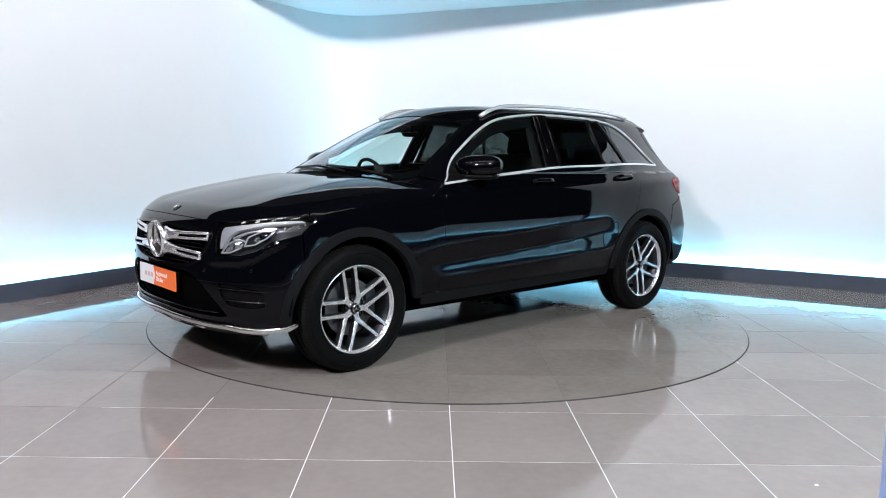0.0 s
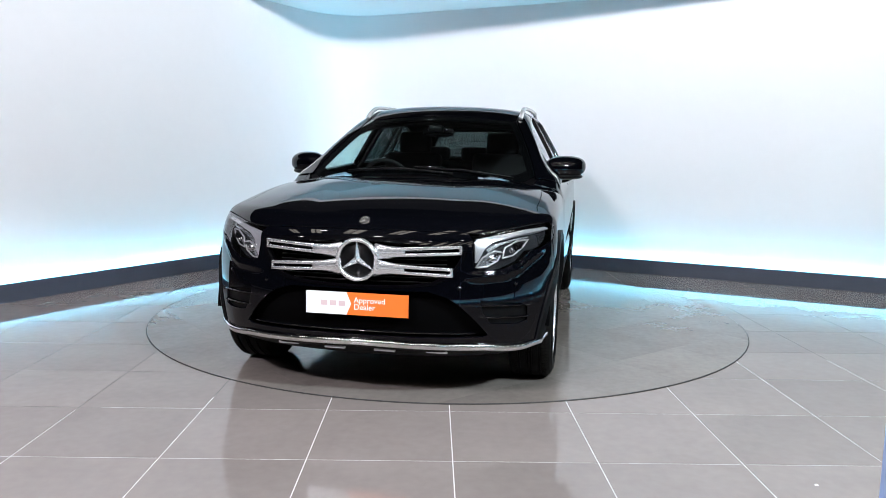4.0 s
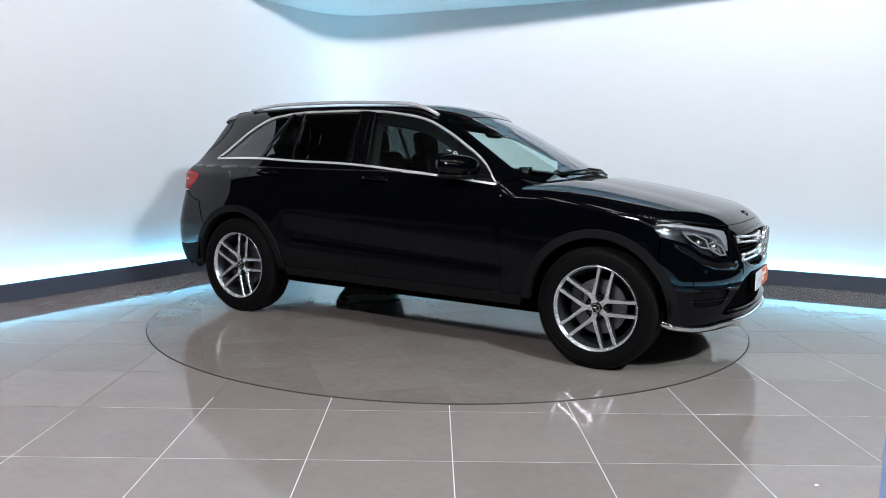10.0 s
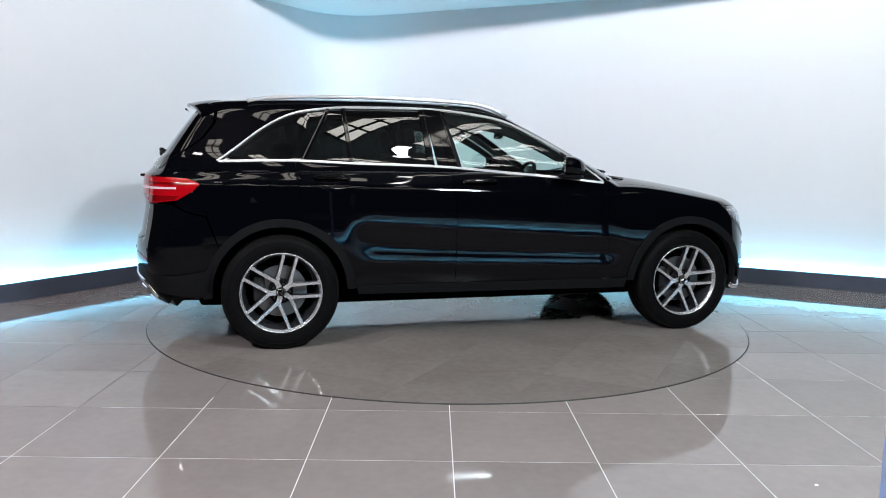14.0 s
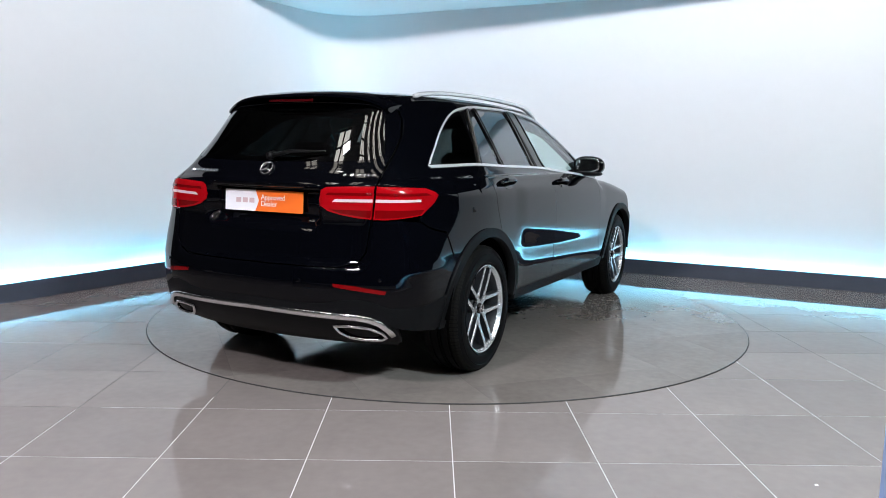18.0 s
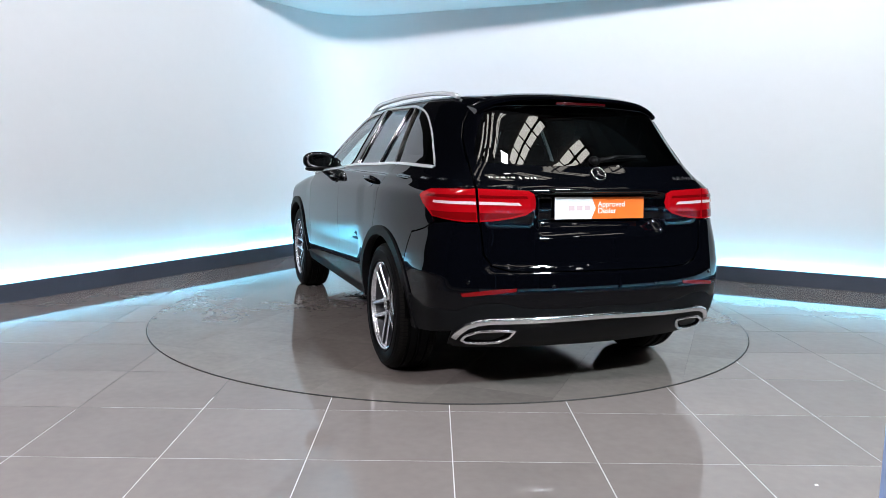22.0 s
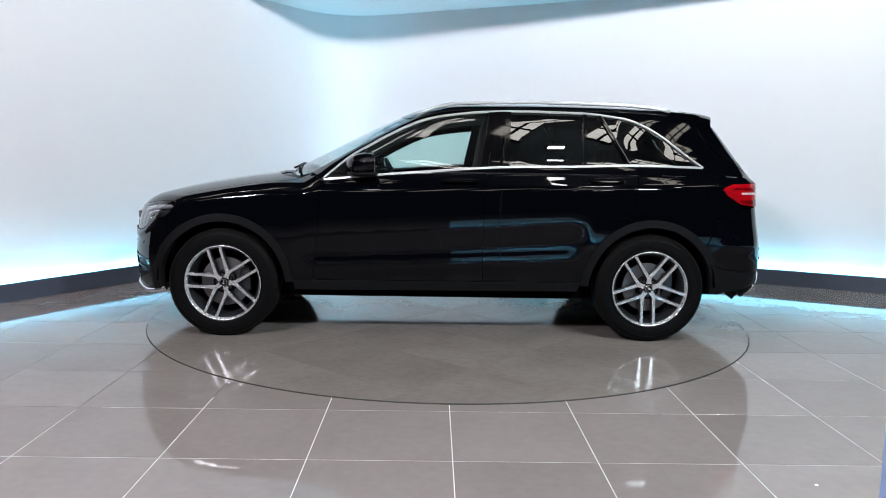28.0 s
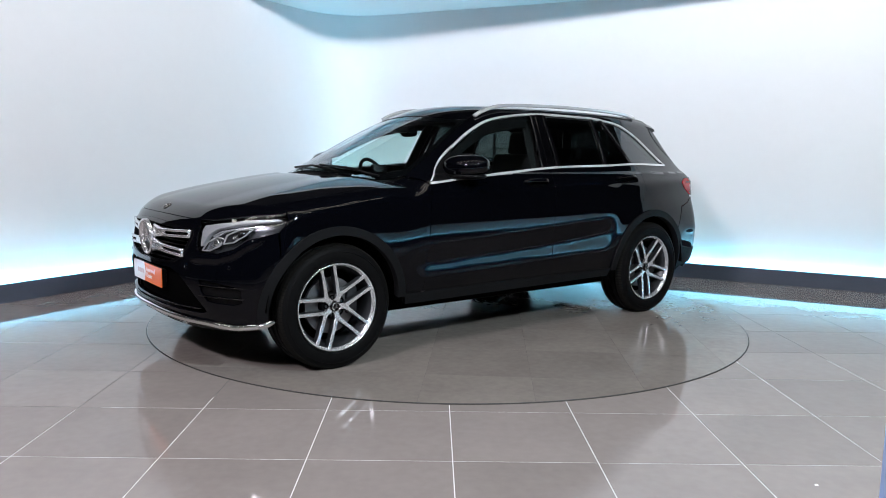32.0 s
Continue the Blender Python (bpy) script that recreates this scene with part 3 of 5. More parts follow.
# bonnet, roof, screen
front_edge = np.concatenate([smooth_line(on_front, [(0, .872), (.2, .871), (.42, .866), (.56, .864), (.66, .873), (.74, .887), (.80, .897)], 30), on_side([1.80, 1.748], [.904, .903])])
back_edge = smooth_line(on_top, [(.845, .772), (.93, .745), (1.05, .65), (1.15, .42), (1.19, 0)], 22)
bonnet = sym(np.concatenate([front_edge, shut[::-1][1:], back_edge[1:]]))
panel("bonnet", bonnet, "T", PAINT, step=.028)
cowl = sym(np.concatenate([back_edge[::-1], smooth_line(on_top, [(.84, .735), (.92, .69), (1.02, .45), (1.06, 0)], 20)]))
panel("scuttle", cowl, "T", BLACK, off=-.022, step=.04, gap=0)
screen = sym(np.concatenate([smooth_line(on_top, [(.30, 0), (.275, .3), (.20, .53), (.185, .55)], 14), smooth_line(on_top, [(.185, .55), (.28, .582), (.46, .64), (.70, .712), (.84, .745)], 20)[1:],
                             smooth_line(on_top, [(.84, .745), (.93, .69), (1.04, .45), (1.085, 0)], 20)[1:]]))
ws = panel("windscreen", screen, "T", SCREEN, off=-.004, thick=.005, step=.05)
# black printed border of the screen
inner = sym(np.concatenate([smooth_line(on_top, [(.345, 0), (.325, .3), (.265, .50), (.26, .515)], 14), smooth_line(on_top, [(.26, .515), (.48, .595), (.70, .66), (.80, .69)], 20)[1:],
                            smooth_line(on_top, [(.80, .69), (.88, .64), (.985, .42), (1.02, 0)], 20)[1:]]))
panel("screen_border", screen, "T", GLOSS, off=-.010, thick=.004, holes=[inner], step=.03)
roof = sym(np.concatenate([smooth_line(on_top, [(.295, 0), (.27, .3), (.195, .53), (.17, .548)], 14), line(on_top, [(.17, .548), (-.3, .561), (-1.0, .557), (-1.6, .515), (-1.86, .48)], 8)[1:],
                           line(on_top, [(-1.86, .48), (-1.90, .3), (-1.91, 0)], 6)[1:]]))
panel("roof", roof, "T", PAINT, step=.05)
panel("headlining", roof, "T", FABRIC, off=-.055, step=.08, thick=.02)
panel("roof_shell", roof, "T", BLACK, off=-.03, step=.08, thick=.01)

# window glass and the trim between the panes
def pane(name, outline, mat, label=""):
    for ob in panel(name, outline, "C", mat, off=-.010, thick=.004, step=.05, gap=0, mirror=True, label=label):
        ob.visible_shadow = False


pane("front_window", np.concatenate([dlo_top(-.33, .76, 40, .004), belt(.76, -.26, 24, .004)[1:-1]]), TINT)
pane("rear_window", np.concatenate([dlo_top(-1.12, -.48, 24, .004), belt(-.45, -1.28, 20, .004)]), DARK, "dark privacy glass")
pane("quarter_window", np.concatenate([dlo_top(-1.795, -1.10, 24, .004), belt(-1.28, -1.79, 16, .004)]), DARK, "dark privacy glass")


def strip(name, a, b, half, mat, off=.002):
    """An upright trim strip in the window band from a to b (x, z)."""
    o = np.concatenate([line(on_side, [(a[0] - half, a[1]), (b[0] - half, b[1])], 8), line(on_side, [(b[0] + half, b[1]), (a[0] + half, a[1])], 8)])
    panel(name, o, "C", mat, off=off, thick=.014, gap=0, mirror=True, step=.04)


strip("centre_pillar_trim", (-.37, 1.162), (-.428, 1.541), .036, GLOSS, .003)
strip("pillar_trim", (-.452, 1.164), (-.475, 1.541), .022, GLOSS, .0)
strip("pillar_trim", (-.305, 1.158), (-.372, 1.538), .022, GLOSS, .0)
strip("window_divider", (-.985, 1.180), (-1.012, 1.532), .009, GLOSS, .001)
strip("window_divider", (-1.287, 1.19), (-1.112, 1.526), .013, GLOSS, .002)
strip("divider_bead", (-1.296, 1.19), (-1.121, 1.522), .004, GREY_BEAD, .005)
for a, b in (((-.437, 1.16), (-.468, 1.54)), ((-.278, 1.155), (-.348, 1.534)), ((-.973, 1.18), (-1.0, 1.53))):
    strip("pillar_bead", a, b, .0028, BEAD, .005)
strip("belt_lining", (-.262, 1.16), (-.335, 1.52), .042, DASH, -.055)
# mirror triangle and inner window frame
o = np.concatenate([dlo_top(.50, .765, 12, .006), belt(.765, .60, 8, .004)[1:]])
panel("mirror_sail", o, "C", BLACK, off=-.002, gap=.002, mirror=True, step=.04)
o = dlo_top(-.33, .60, 40, .012)
i2 = dlo_top(-.29, .45, 40, .075)
panel("window_frame", np.concatenate([o, i2[::-1]]), "C", BLACK, off=-.03, gap=0, mirror=True, step=.04, thick=.02)
# bright trim round the glass
def trim(name, outer, inner, mat, off=.004):
    panel(name, np.concatenate([outer, inner[::-1]]), "C", mat, off=off, thick=.012, gap=0, mirror=True, step=.025)


trim("window_trim", dlo_top(-1.81, .768, 90, -.005), dlo_top(-1.787, .746, 90, .005), SATIN)
trim("belt_trim", belt(.768, -1.815, 60, .006), belt(.758, -1.80, 60, -.007), SATIN, .005)

# sill and wheel-arch cladding
o = np.concatenate([line(on_side, [(.97, .394), (-.965, .394)], 30), line(on_side, [(-.945, .335), (.955, .325)], 30)])
panel("sill_cladding", o, "C", CLAD, off=.006, mirror=True, thick=.04, label="dark grey plastic sill")
for x0, a0, a1 in ((AX, -7, 178), (-AX, 2, 184)):
    o = np.concatenate([arch(x0, .471, a0, a1, 44), arch(x0, .416, a1, a0, 44)])
    panel("arch_cladding", o, "C", CLAD, off=.012, thick=.05, mirror=True, step=.03, label="dark grey plastic wheel-arch trim")


# ---- front end ----
lamp_in = [(.556, .828), (.554, .765), (.566, .70)]
lamp_low = [(.60, .688), (.70, .692), (.775, .721), (.825, .772)]
grille_o = sym(np.concatenate([on_front(np.linspace(0, .515, 10), .836 - .10 * np.linspace(0, .515, 10)**2), on_front([.530, .522, .495, .455, .38, .28, .15, 0], [.79, .75, .70, .650, .612, .600, .594, .591])]))
intake_o = sym(np.concatenate([on_front(np.linspace(0, .35, 8), 0 * np.linspace(0, .35, 8) + .580), on_front([.44, .50, .545, .60, .636, .60], [.553, .515, .472, .41, .362, .352]), on_front(np.linspace(.5, 0, 8), 0 * np.linspace(0, 1, 8) + .352)]))
vent_o = on_front([.600, .70, .79, .818, .818, .78, .70, .65, .615], [.540, .528, .512, .49, .425, .412, .416, .424, .475])
front_low = on_front(np.linspace(.80, 0, 14), np.linspace(.262, .282, 14))
b_half = np.concatenate([front_edge[front_edge[:, 1] < .548], on_front([p[0] for p in lamp_in], [p[1] for p in lamp_in]),
                         on_front([p[0] for p in lamp_low], [p[1] for p in lamp_low]), on_side([1.80], [.812]), arch(AX, ARCH_R, 40, 8, 12), on_side([1.905, 1.90], [.40, .30]), front_low])
bumper = sym(b_half)
vent_r = vent_o * [1, -1, 1]
panel("front_bumper", bumper, "F", PAINT, step=.016, holes=[grille_o, intake_o, vent_o, vent_r])
# near-black sheets in place of the shaded cavity behind the openings
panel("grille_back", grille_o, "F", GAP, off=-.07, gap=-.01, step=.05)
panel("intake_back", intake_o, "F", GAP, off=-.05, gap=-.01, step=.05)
panel("vent_back", vent_o, "F", BLACK, off=-.016, gap=-.008, step=.04, mirror=True)
grille_in = sym(np.concatenate([on_front(np.linspace(0, .50, 10), .816 - .10 * np.linspace(0, .50, 10)**2), on_front([.511, .502, .475, .436, .36, .27, .15, 0], [.785, .75, .70, .660, .626, .613, .607, .604])]))
panel("grille_surround", grille_o, "F", GLOSS, off=.003, gap=0, thick=.06, step=.03, holes=[grille_in])
# grille: twin bars either side of the star, fine slats behind
for s in (1, -1):
    for z0, z1, e in ((.782, .766, .500), (.674, .690, .462)):
        y = np.linspace(.14, e, 14)
        zz = z0 + (z1 - z0) * (1 - (y - .14) / (e - .14))
        pts = on_front(y, zz) * [1, s, 1]
        n = slope(pts)
        for dz in (.0155, -.0155):
            v, f = sweep([Vector(p + q * .004 + np.array([0, 0, dz])) for p, q in zip(pts, n)], ring(.010, .0085, 10, 3), (0, 0, 1))
            child("grille_bar", mesh("grille_bar", v, f, GRILLE, True), car, "silver twin grille bar")
        q = pts[-1]
        part("bar_end", box(.02, .014, .046, (q[0] + .002, q[1], q[2]), .005), GRILLE, car)
        # the twin bars flow together towards the badge
        ys = np.linspace(.085, .235, 7)
        half = spline(ys, [.085, .12, .17, .235], [.044, .036, .028, .0235])
        at = on_front(ys, np.interp(ys, np.concatenate([[.085], y]), np.concatenate([[zz[0]], zz])))
        v = [(a[0] + d, a[1] * s, a[2] + k * h) for a, h in zip(at, half) for k, d in ((1, -.004), (.88, .008), (.55, .014), (-.55, .014), (-.88, .008), (-1, -.004))]
        f = [(6 * i + j, 6 * i + j + 1, 6 * i + j + 7, 6 * i + j + 6) for i in range(6) for j in range(5)]
        f += [(36, 37, 38, 39, 40, 41), (5, 4, 3, 2, 1, 0)]
        child("bar_root", mesh("bar_root", v, f if s == -1 else [t[::-1] for t in f], GRILLE, True), car)
for k in range(9):
    z = .625 + .022 * k
    y = np.linspace(-.44, .44, 23)
    pts = on_front(y, 0 * y + z)
    n = slope(pts)
    v, f = sweep([Vector(p - q * .045) for p, q in zip(pts, n)], ring(.012, .003, 6), (0, 0, 1))
    child("grille_slat", mesh("grille_slat", v, f, BLACK, True), car)


def star(parent, at, r, depth, mat, back=None):
    """A round badge: ring and three blades, facing +x."""
    prof = [(r - .19 * r, 0), (r - .155 * r, depth * .8), (r - .05 * r, depth), (r, depth * .7), (r + .01 * r, 0)]
    v, f = revolve(prof, 48)
    ob = child("badge", mesh("badge", [(y, x, z) for x, y, z in v], [q[::-1] for q in f], mat, True), parent, "round silver badge with a three-pointed star", at)
    for k in range(3):
        a = radians(90 + 120 * k)
        u, w = (math.cos(a), math.sin(a)), (-math.sin(a), math.cos(a))
        v = [(depth * .9, 0, 0), (depth * .15, w[0] * r * .15, w[1] * r * .15), (depth * .15, -w[0] * r * .15, -w[1] * r * .15), (depth * .55, u[0] * r * .92, u[1] * r * .92),
             (0, w[0] * r * .15, w[1] * r * .15), (0, -w[0] * r * .15, -w[1] * r * .15), (0, u[0] * r * .92, u[1] * r * .92)]
        child("blade", mesh("blade", v, [(0, 1, 3), (0, 3, 2), (1, 4, 6, 3), (2, 3, 6, 5), (0, 2, 5, 4, 1)], mat), ob)
    if back:
        v, f = revolve([(0, depth * .1), (r * .88, depth * .1), (r * .88, -.02)], 40)
        child("badge_back", mesh("badge_back", [(y, x, z) for x, y, z in v], [q[::-1] for q in f], back, True), ob)
    return ob


tip = on_front([0], [.725])[0]
star(car, pose(tip[0] + .004, 0, .727, 0, 4, 0), .108, .024, GRILLE, BLACK)
tip = on_top([2.09], [0])[0]
star(car, pose(tip[0], 0, tip[2] + .002, 0, -56, 0), .027, .004, CHROME, GLOSS)

# bright lip
lip = np.concatenate([on_front(np.linspace(0, .62, 14), np.linspace(.318, .302, 14)), on_front([.70, .76, .80], [.290, .286, .288]), on_side([1.87, 1.82], [.302, .325])])
lip = np.concatenate([(lip * [1, -1, 1])[::-1][:-1], lip])
v, f = bar_on(lip, .008, ring(.016, .011, 10, 3))
child("front_lip", mesh("front_lip", v, f, CHROME, True), car, "chrome strip under the front bumper")
low = sym(np.concatenate([on_front(np.linspace(0, .8, 16), np.linspace(.322, .30, 16)), on_front(np.linspace(.74, 0, 14), np.linspace(.235, .225, 14))]))
panel("under_bumper", low, "F", BLACK, off=-.03, gap=0, thick=.25, step=.05)
for y in (-.39, -.13, .13, .39):
    q = on_front([y], [.27])[0]
    part("skid_slot", box(.02, .11, .016, (q[0] - .015, y, .272), .006), SATIN, car)
# vent blades
for z in (.505, .445):
    y = np.linspace(.60, .83, 8)
    v, f = bar_on(on_front(y, z + .02 * (.8 - y) * 2), -.010, ring(.004, .014, 8, 3))
    for s in (1, -1):
        child("vent_blade", mesh("vent_blade", [(p[0], p[1] * s, p[2]) for p in v], f if s == 1 else [q[::-1] for q in f], GLOSS, True), car)
v, f = bar_on(on_front(np.linspace(-.58, .58, 24), .372 + 0 * np.linspace(0, 1, 24)), -.02, ring(.004, .02, 8, 3))
child("intake_blade", mesh("intake_blade", v, f, GLOSS, True), car)

# headlamps
lamp_o = np.concatenate([on_front([.564, .555, .557], [.70, .765, .826]), front_edge[front_edge[:, 1] > .560], on_side([1.742, 1.765, 1.797], [.885, .85, .815]),
                         on_front([.825, .775, .70, .62], [.775, .724, .694, .688])])
lenses = panel("headlamp", lamp_o, "F", CLEAR, step=.03, mirror=True, thick=.004, label="clear headlamp cover with bright inner lamps")
for s, lens in ((1, lenses[0]), (-1, lenses[1])):
    lens.visible_shadow = False
    flip = np.array([1, s, 1])

    def inner(name, o, mat, off, thick=.02):
        ob = panel(name, o, "F", mat, off=off, step=.03, gap=0, thick=thick, parent=lens)[0]
        if s == -1:
            me = ob.data
            co = np.array([v.co for v in me.vertices]) * flip
            me2 = mesh(name, co, [tuple(p.vertices)[::-1] for p in me.polygons], mat, True)
            ob.data = me2

    inner("bezel", lamp_o, LAMP_D, -.055)
    brow = np.concatenate([line(on_front, [(.566, .815), (.572, .842), (.64, .857), (.74, .875), (.80, .886)], 5), on_side([1.79, 1.77], [.892, .880]),
                           line(on_front, [(.80, .868), (.74, .852), (.66, .828), (.618, .795), (.586, .725), (.574, .722)], 5)])
    inner("running_light", brow, LENS_W, -.020, .03)
    shelf = line(on_front, [(.63, .79), (.68, .818), (.76, .843), (.82, .853), (.825, .846), (.76, .833), (.68, .802), (.64, .772)], 5)
    inner("inner_brow", shelf, LAMP_IN, -.034, .02)
    pods = (((.580, .700), (.632, .702), (.682, .728), (.702, .772), (.665, .780), (.612, .748)), ((.706, .742), (.755, .752), (.800, .792), (.825, .832), (.772, .828), (.716, .795)))
    for k, pod in enumerate(pods):
        o = line(on_front, pod + pod[:1], 4)[:-1]
        inner("pod", o, LAMP_IN if k == 0 else LAMP_D, -.046, .02)
        n = slope(o)
        vv, ff = sweep([Vector((p - q * .030) * flip) for p, q in zip(o, n)], ring(.0048, .0048, 8), [Vector(q * flip) for q in n], closed=True)
        child("light_guide", mesh("light_guide", vv, ff, LENS_W, True), lens)
    for y, z, r, mt in ((.642, .738, .026, CHROME), (.680, .757, .014, LAMP_D), (.762, .792, .026, GLOSS), (.735, .772, .012, CHROME)):
        q = on_front([y], [z])[0]
        vv, ff = revolve([(0, .012), (r * .5, .009), (r * .85, -.002), (r, -.012), (r * 1.12, -.010), (r * 1.16, -.03)], 28)
        at = pose(q[0] - .040, q[1] * s, q[2], 0, 0, -90 + 28 * s)
        child("lamp_projector", mesh("lamp_projector", vv, ff, mt, True), lens, "round projector lens", at)


# plates
def plate(at):
    # white field, orange field with a pointed edge
    pts = [(-.262, -.056), (-.052, -.056), (-.028, 0), (-.052, .056), (-.262, .056)]
    def slab(pp, x0, x1):
        v, f = extrude_poly(pp, x0, x1)
        return [(z, x, y) for x, y, z in v], f
    v, f = slab(pts, 0, .006)
    base = child("number_plate", mesh("number_plate", v, f, WHITE_P), car, "dealer show plate, white and orange", at)
    v, f = slab([(-.052, -.056), (.262, -.056), (.262, .056), (-.052, .056), (-.028, 0)], 0, .0055)
    child("orange_field", mesh("orange_field", v, f, ORANGE), base, "orange half of the plate")
    for k, (word, z) in enumerate((("Approved", .006), ("Dealer", -.028))):
        cu = bpy.data.curves.new("word", "FONT")
        cu.body, cu.size, cu.extrude = word, .040, .0006
        cu.materials.append(PRINT_W)
        ob = child("lettering", cu, base, "white words " + word)
        ob.matrix_basis = Matrix(((0, 0, 1, .0062), (1, 0, 0, -.015), (0, 1, 0, z), (0, 0, 0, 1)))
    for y0 in (-.186, -.140, -.094):
        part("print_bar", box(.001, .034, .026, (.0064, y0 + .018, 0)), PINK, base)
    return base


q = on_front([0], [.507])[0]
plate(pose(q[0] - .014, 0, .507, 0, 0, 0))
part("plate_holder", box(.03, .5, .10, (q[0] - .030, 0, .507), .006), BLACK, car)

# ---- rear end ----
gate_side = [(.52, 1.515), (.552, 1.49), (.590, 1.42), (.623, 1.33), (.648, 1.24), (.66, 1.15), (.668, 1.085), (.655, .98), (.647, .88), (.637, .76), (.60, .703), (.51, .680)]
gate_o = sym(np.concatenate([on_rear([0, .25, .42], [1.545, 1.54, 1.53]), line(on_rear, gate_side, 3), on_rear(np.linspace(.4, 0, 8), .676 + 0 * np.linspace(0, 1, 8))]))
glass_half = np.concatenate([on_rear([0, .25, .45, .518], [1.515, 1.512, 1.50, 1.475]), on_rear([.560, .595, .622, .612, .57], [1.40, 1.32, 1.25, 1.222, 1.209]), on_rear([.4, .2, 0], [1.20, 1.197, 1.196])])
glass_o = sym(glass_half)
panel("tailgate", gate_o, "R", PAINT, step=.02, holes=[glass_o])
for ob in panel("rear_screen", glass_o, "R", DARK, off=-.003, thick=.004, gap=.001, step=.03, label="dark tinted rear screen"):
    ob.visible_shadow = False
inner_glass = sym(np.concatenate([on_rear([0, .25, .41, .455], [1.485, 1.482, 1.47, 1.44]), on_rear([.505, .54, .57, .56, .53], [1.37, 1.30, 1.26, 1.245, 1.235]), on_rear([.4, .2, 0], [1.228, 1.225, 1.224])]))
panel("screen_border", glass_o, "R", GLOSS, off=-.012, thick=.01, gap=0, step=.04, holes=[inner_glass])
# roof spoiler
v, f = [], []
sec = [(-1.80, .006), (-1.90, .008), (-1.985, .002), (-2.02, -.004), (-2.022, -.018), (-1.985, -.034), (-1.93, -.05), (-1.86, -.04)]
ys = np.linspace(-.555, .555, 25)
for y in ys:
    e = abs(y) / .555
    for x, h in sec:
        xx = x + .11 * e**2 * (1 if x < -1.82 else .3)
        z0 = float(top_height(np.array([xx]), np.array([y]))[0])
        v.append((xx, y, z0 + h - .05 * e**6))
n = len(sec)
for k in range(len(ys) - 1):
    f += [(k * n + i, k * n + (i + 1) % n, (k + 1) * n + (i + 1) % n, (k + 1) * n + i) for i in range(n)]
f += [tuple(range(n))[::-1], tuple(range((len(ys) - 1) * n, len(ys) * n))]
me = mesh("spoiler", v, f, PAINT, True)
me.set_sharp_from_angle(angle=radians(40))
child("spoiler", me, car)
part("brake_light", box(.006, .30, .014, (-2.024, 0, 1.522), .002), RED_DIM, car, "dark red high-level brake light")

# tail lamps
outer = np.concatenate([on_rear([.672, .70, .78], [1.082, 1.080, 1.077]), on_side([-1.985, -1.925, -1.912, -1.95, -2.0, -2.05], [1.071, 1.05, 1.035, .995, .966, .936]), on_rear([.775, .72, .663], [.921, .915, .917])])
inn = np.concatenate([on_rear([.664, .55, .42, .39, .378, .385, .43, .50, .58, .655], [1.082, 1.080, 1.074, 1.06, 1.01, .98, .952, .935, .922, .917])])
for name, o in (("tail_lamp", outer), ("tail_lamp_inner", inn)):
    made = panel(name, o, "R", RED, off=.005, step=.02, mirror=True, thick=.02, label="red tail lamp with a pale light bar")
    if name == "tail_lamp":
        st = np.concatenate([on_rear([.672, .78], [1.018, 1.018]), on_side([-2.05, -2.05], [1.018, 1.006]), on_rear([.78, .672], [1.004, 1.003])])
        up = np.concatenate([on_rear([.672, .775], [1.050, 1.048]), on_side([-2.0, -1.97], [1.045, 1.035]), on_rear([.78, .672], [1.034, 1.035])])
        lo = np.concatenate([on_rear([.672, .76], [.965, .965]), on_side([-2.03, -2.06], [.965, .942]), on_rear([.765, .672], [.928, .924])])
    else:
        st = np.concatenate([line(on_rear, [(.658, 1.018), (.47, 1.014)], 6), line(on_rear, [(.455, 1.000), (.658, 1.003)], 6)])
        up = np.concatenate([line(on_rear, [(.655, 1.050), (.43, 1.046)], 6), line(on_rear, [(.42, 1.033), (.655, 1.035)], 6)])
        lo = np.concatenate([line(on_rear, [(.655, .963), (.44, .963)], 6), line(on_rear, [(.50, .945), (.65, .926)], 6)])
    for k, ob in enumerate(made):
        for nm, oo, mt, of in (("light_bar", st, TAIL_W, .008), ("lower_lens", lo, RED_D, .007), ("upper_lens", up, RED_D, .007)):
            p2 = panel(nm, oo * [1, 1, 1], "R", mt, off=of, step=.03, gap=0, thick=.004, parent=ob)[0]
            if k:
                me = p2.data
                p2.data = mesh(nm, np.array([q.co for q in me.vertices]) * [1, -1, 1], [tuple(q.vertices)[::-1] for q in me.polygons], mt, True)

# bumper: painted above, dark cladding below
clad_line = [(0, .492), (.39, .490), (.46, .497), (.53, .514), (.60, .522), (.69, .510), (.76, .48)]
top_line = np.concatenate([on_rear([0, .4, .512], [.672, .674, .677]), on_rear([.605, .642, .652, .660], [.70, .757, .885, .912]), on_rear([.72, .775], [.911, .917])])
side_line = np.concatenate([on_side([-2.065, -2.0, -1.93, -1.88], [.905, .87, .85, .84])])
o = sym(np.concatenate([top_line, side_line, arch(-AX, ARCH_R, 142, 160, 8), on_side([-1.95, -2.03], [.50, .485]), smooth_line(on_rear, clad_line[::-1], 30)]))
panel("rear_bumper", o, "R", PAINT, step=.02)
mid = smooth_line(on_rear, [(.775, .375), (.70, .405), (.60, .425), (.3, .432), (0, .434)], 24)
o = sym(np.concatenate([smooth_line(on_rear, clad_line, 30), on_side([-2.03, -1.95], [.483, .498]), arch(-AX, ARCH_R, 161, 182, 8), on_side([-1.93], [.33]), mid]))
panel("rear_cladding", o, "R", CLAD, step=.03, off=.004, thick=.06, label="dark grey plastic lower bumper")
o = sym(np.concatenate([on_rear(np.linspace(0, .78, 14), np.linspace(.315, .30, 14)), on_rear(np.linspace(.74, 0, 12), np.linspace(.245, .235, 12))]))
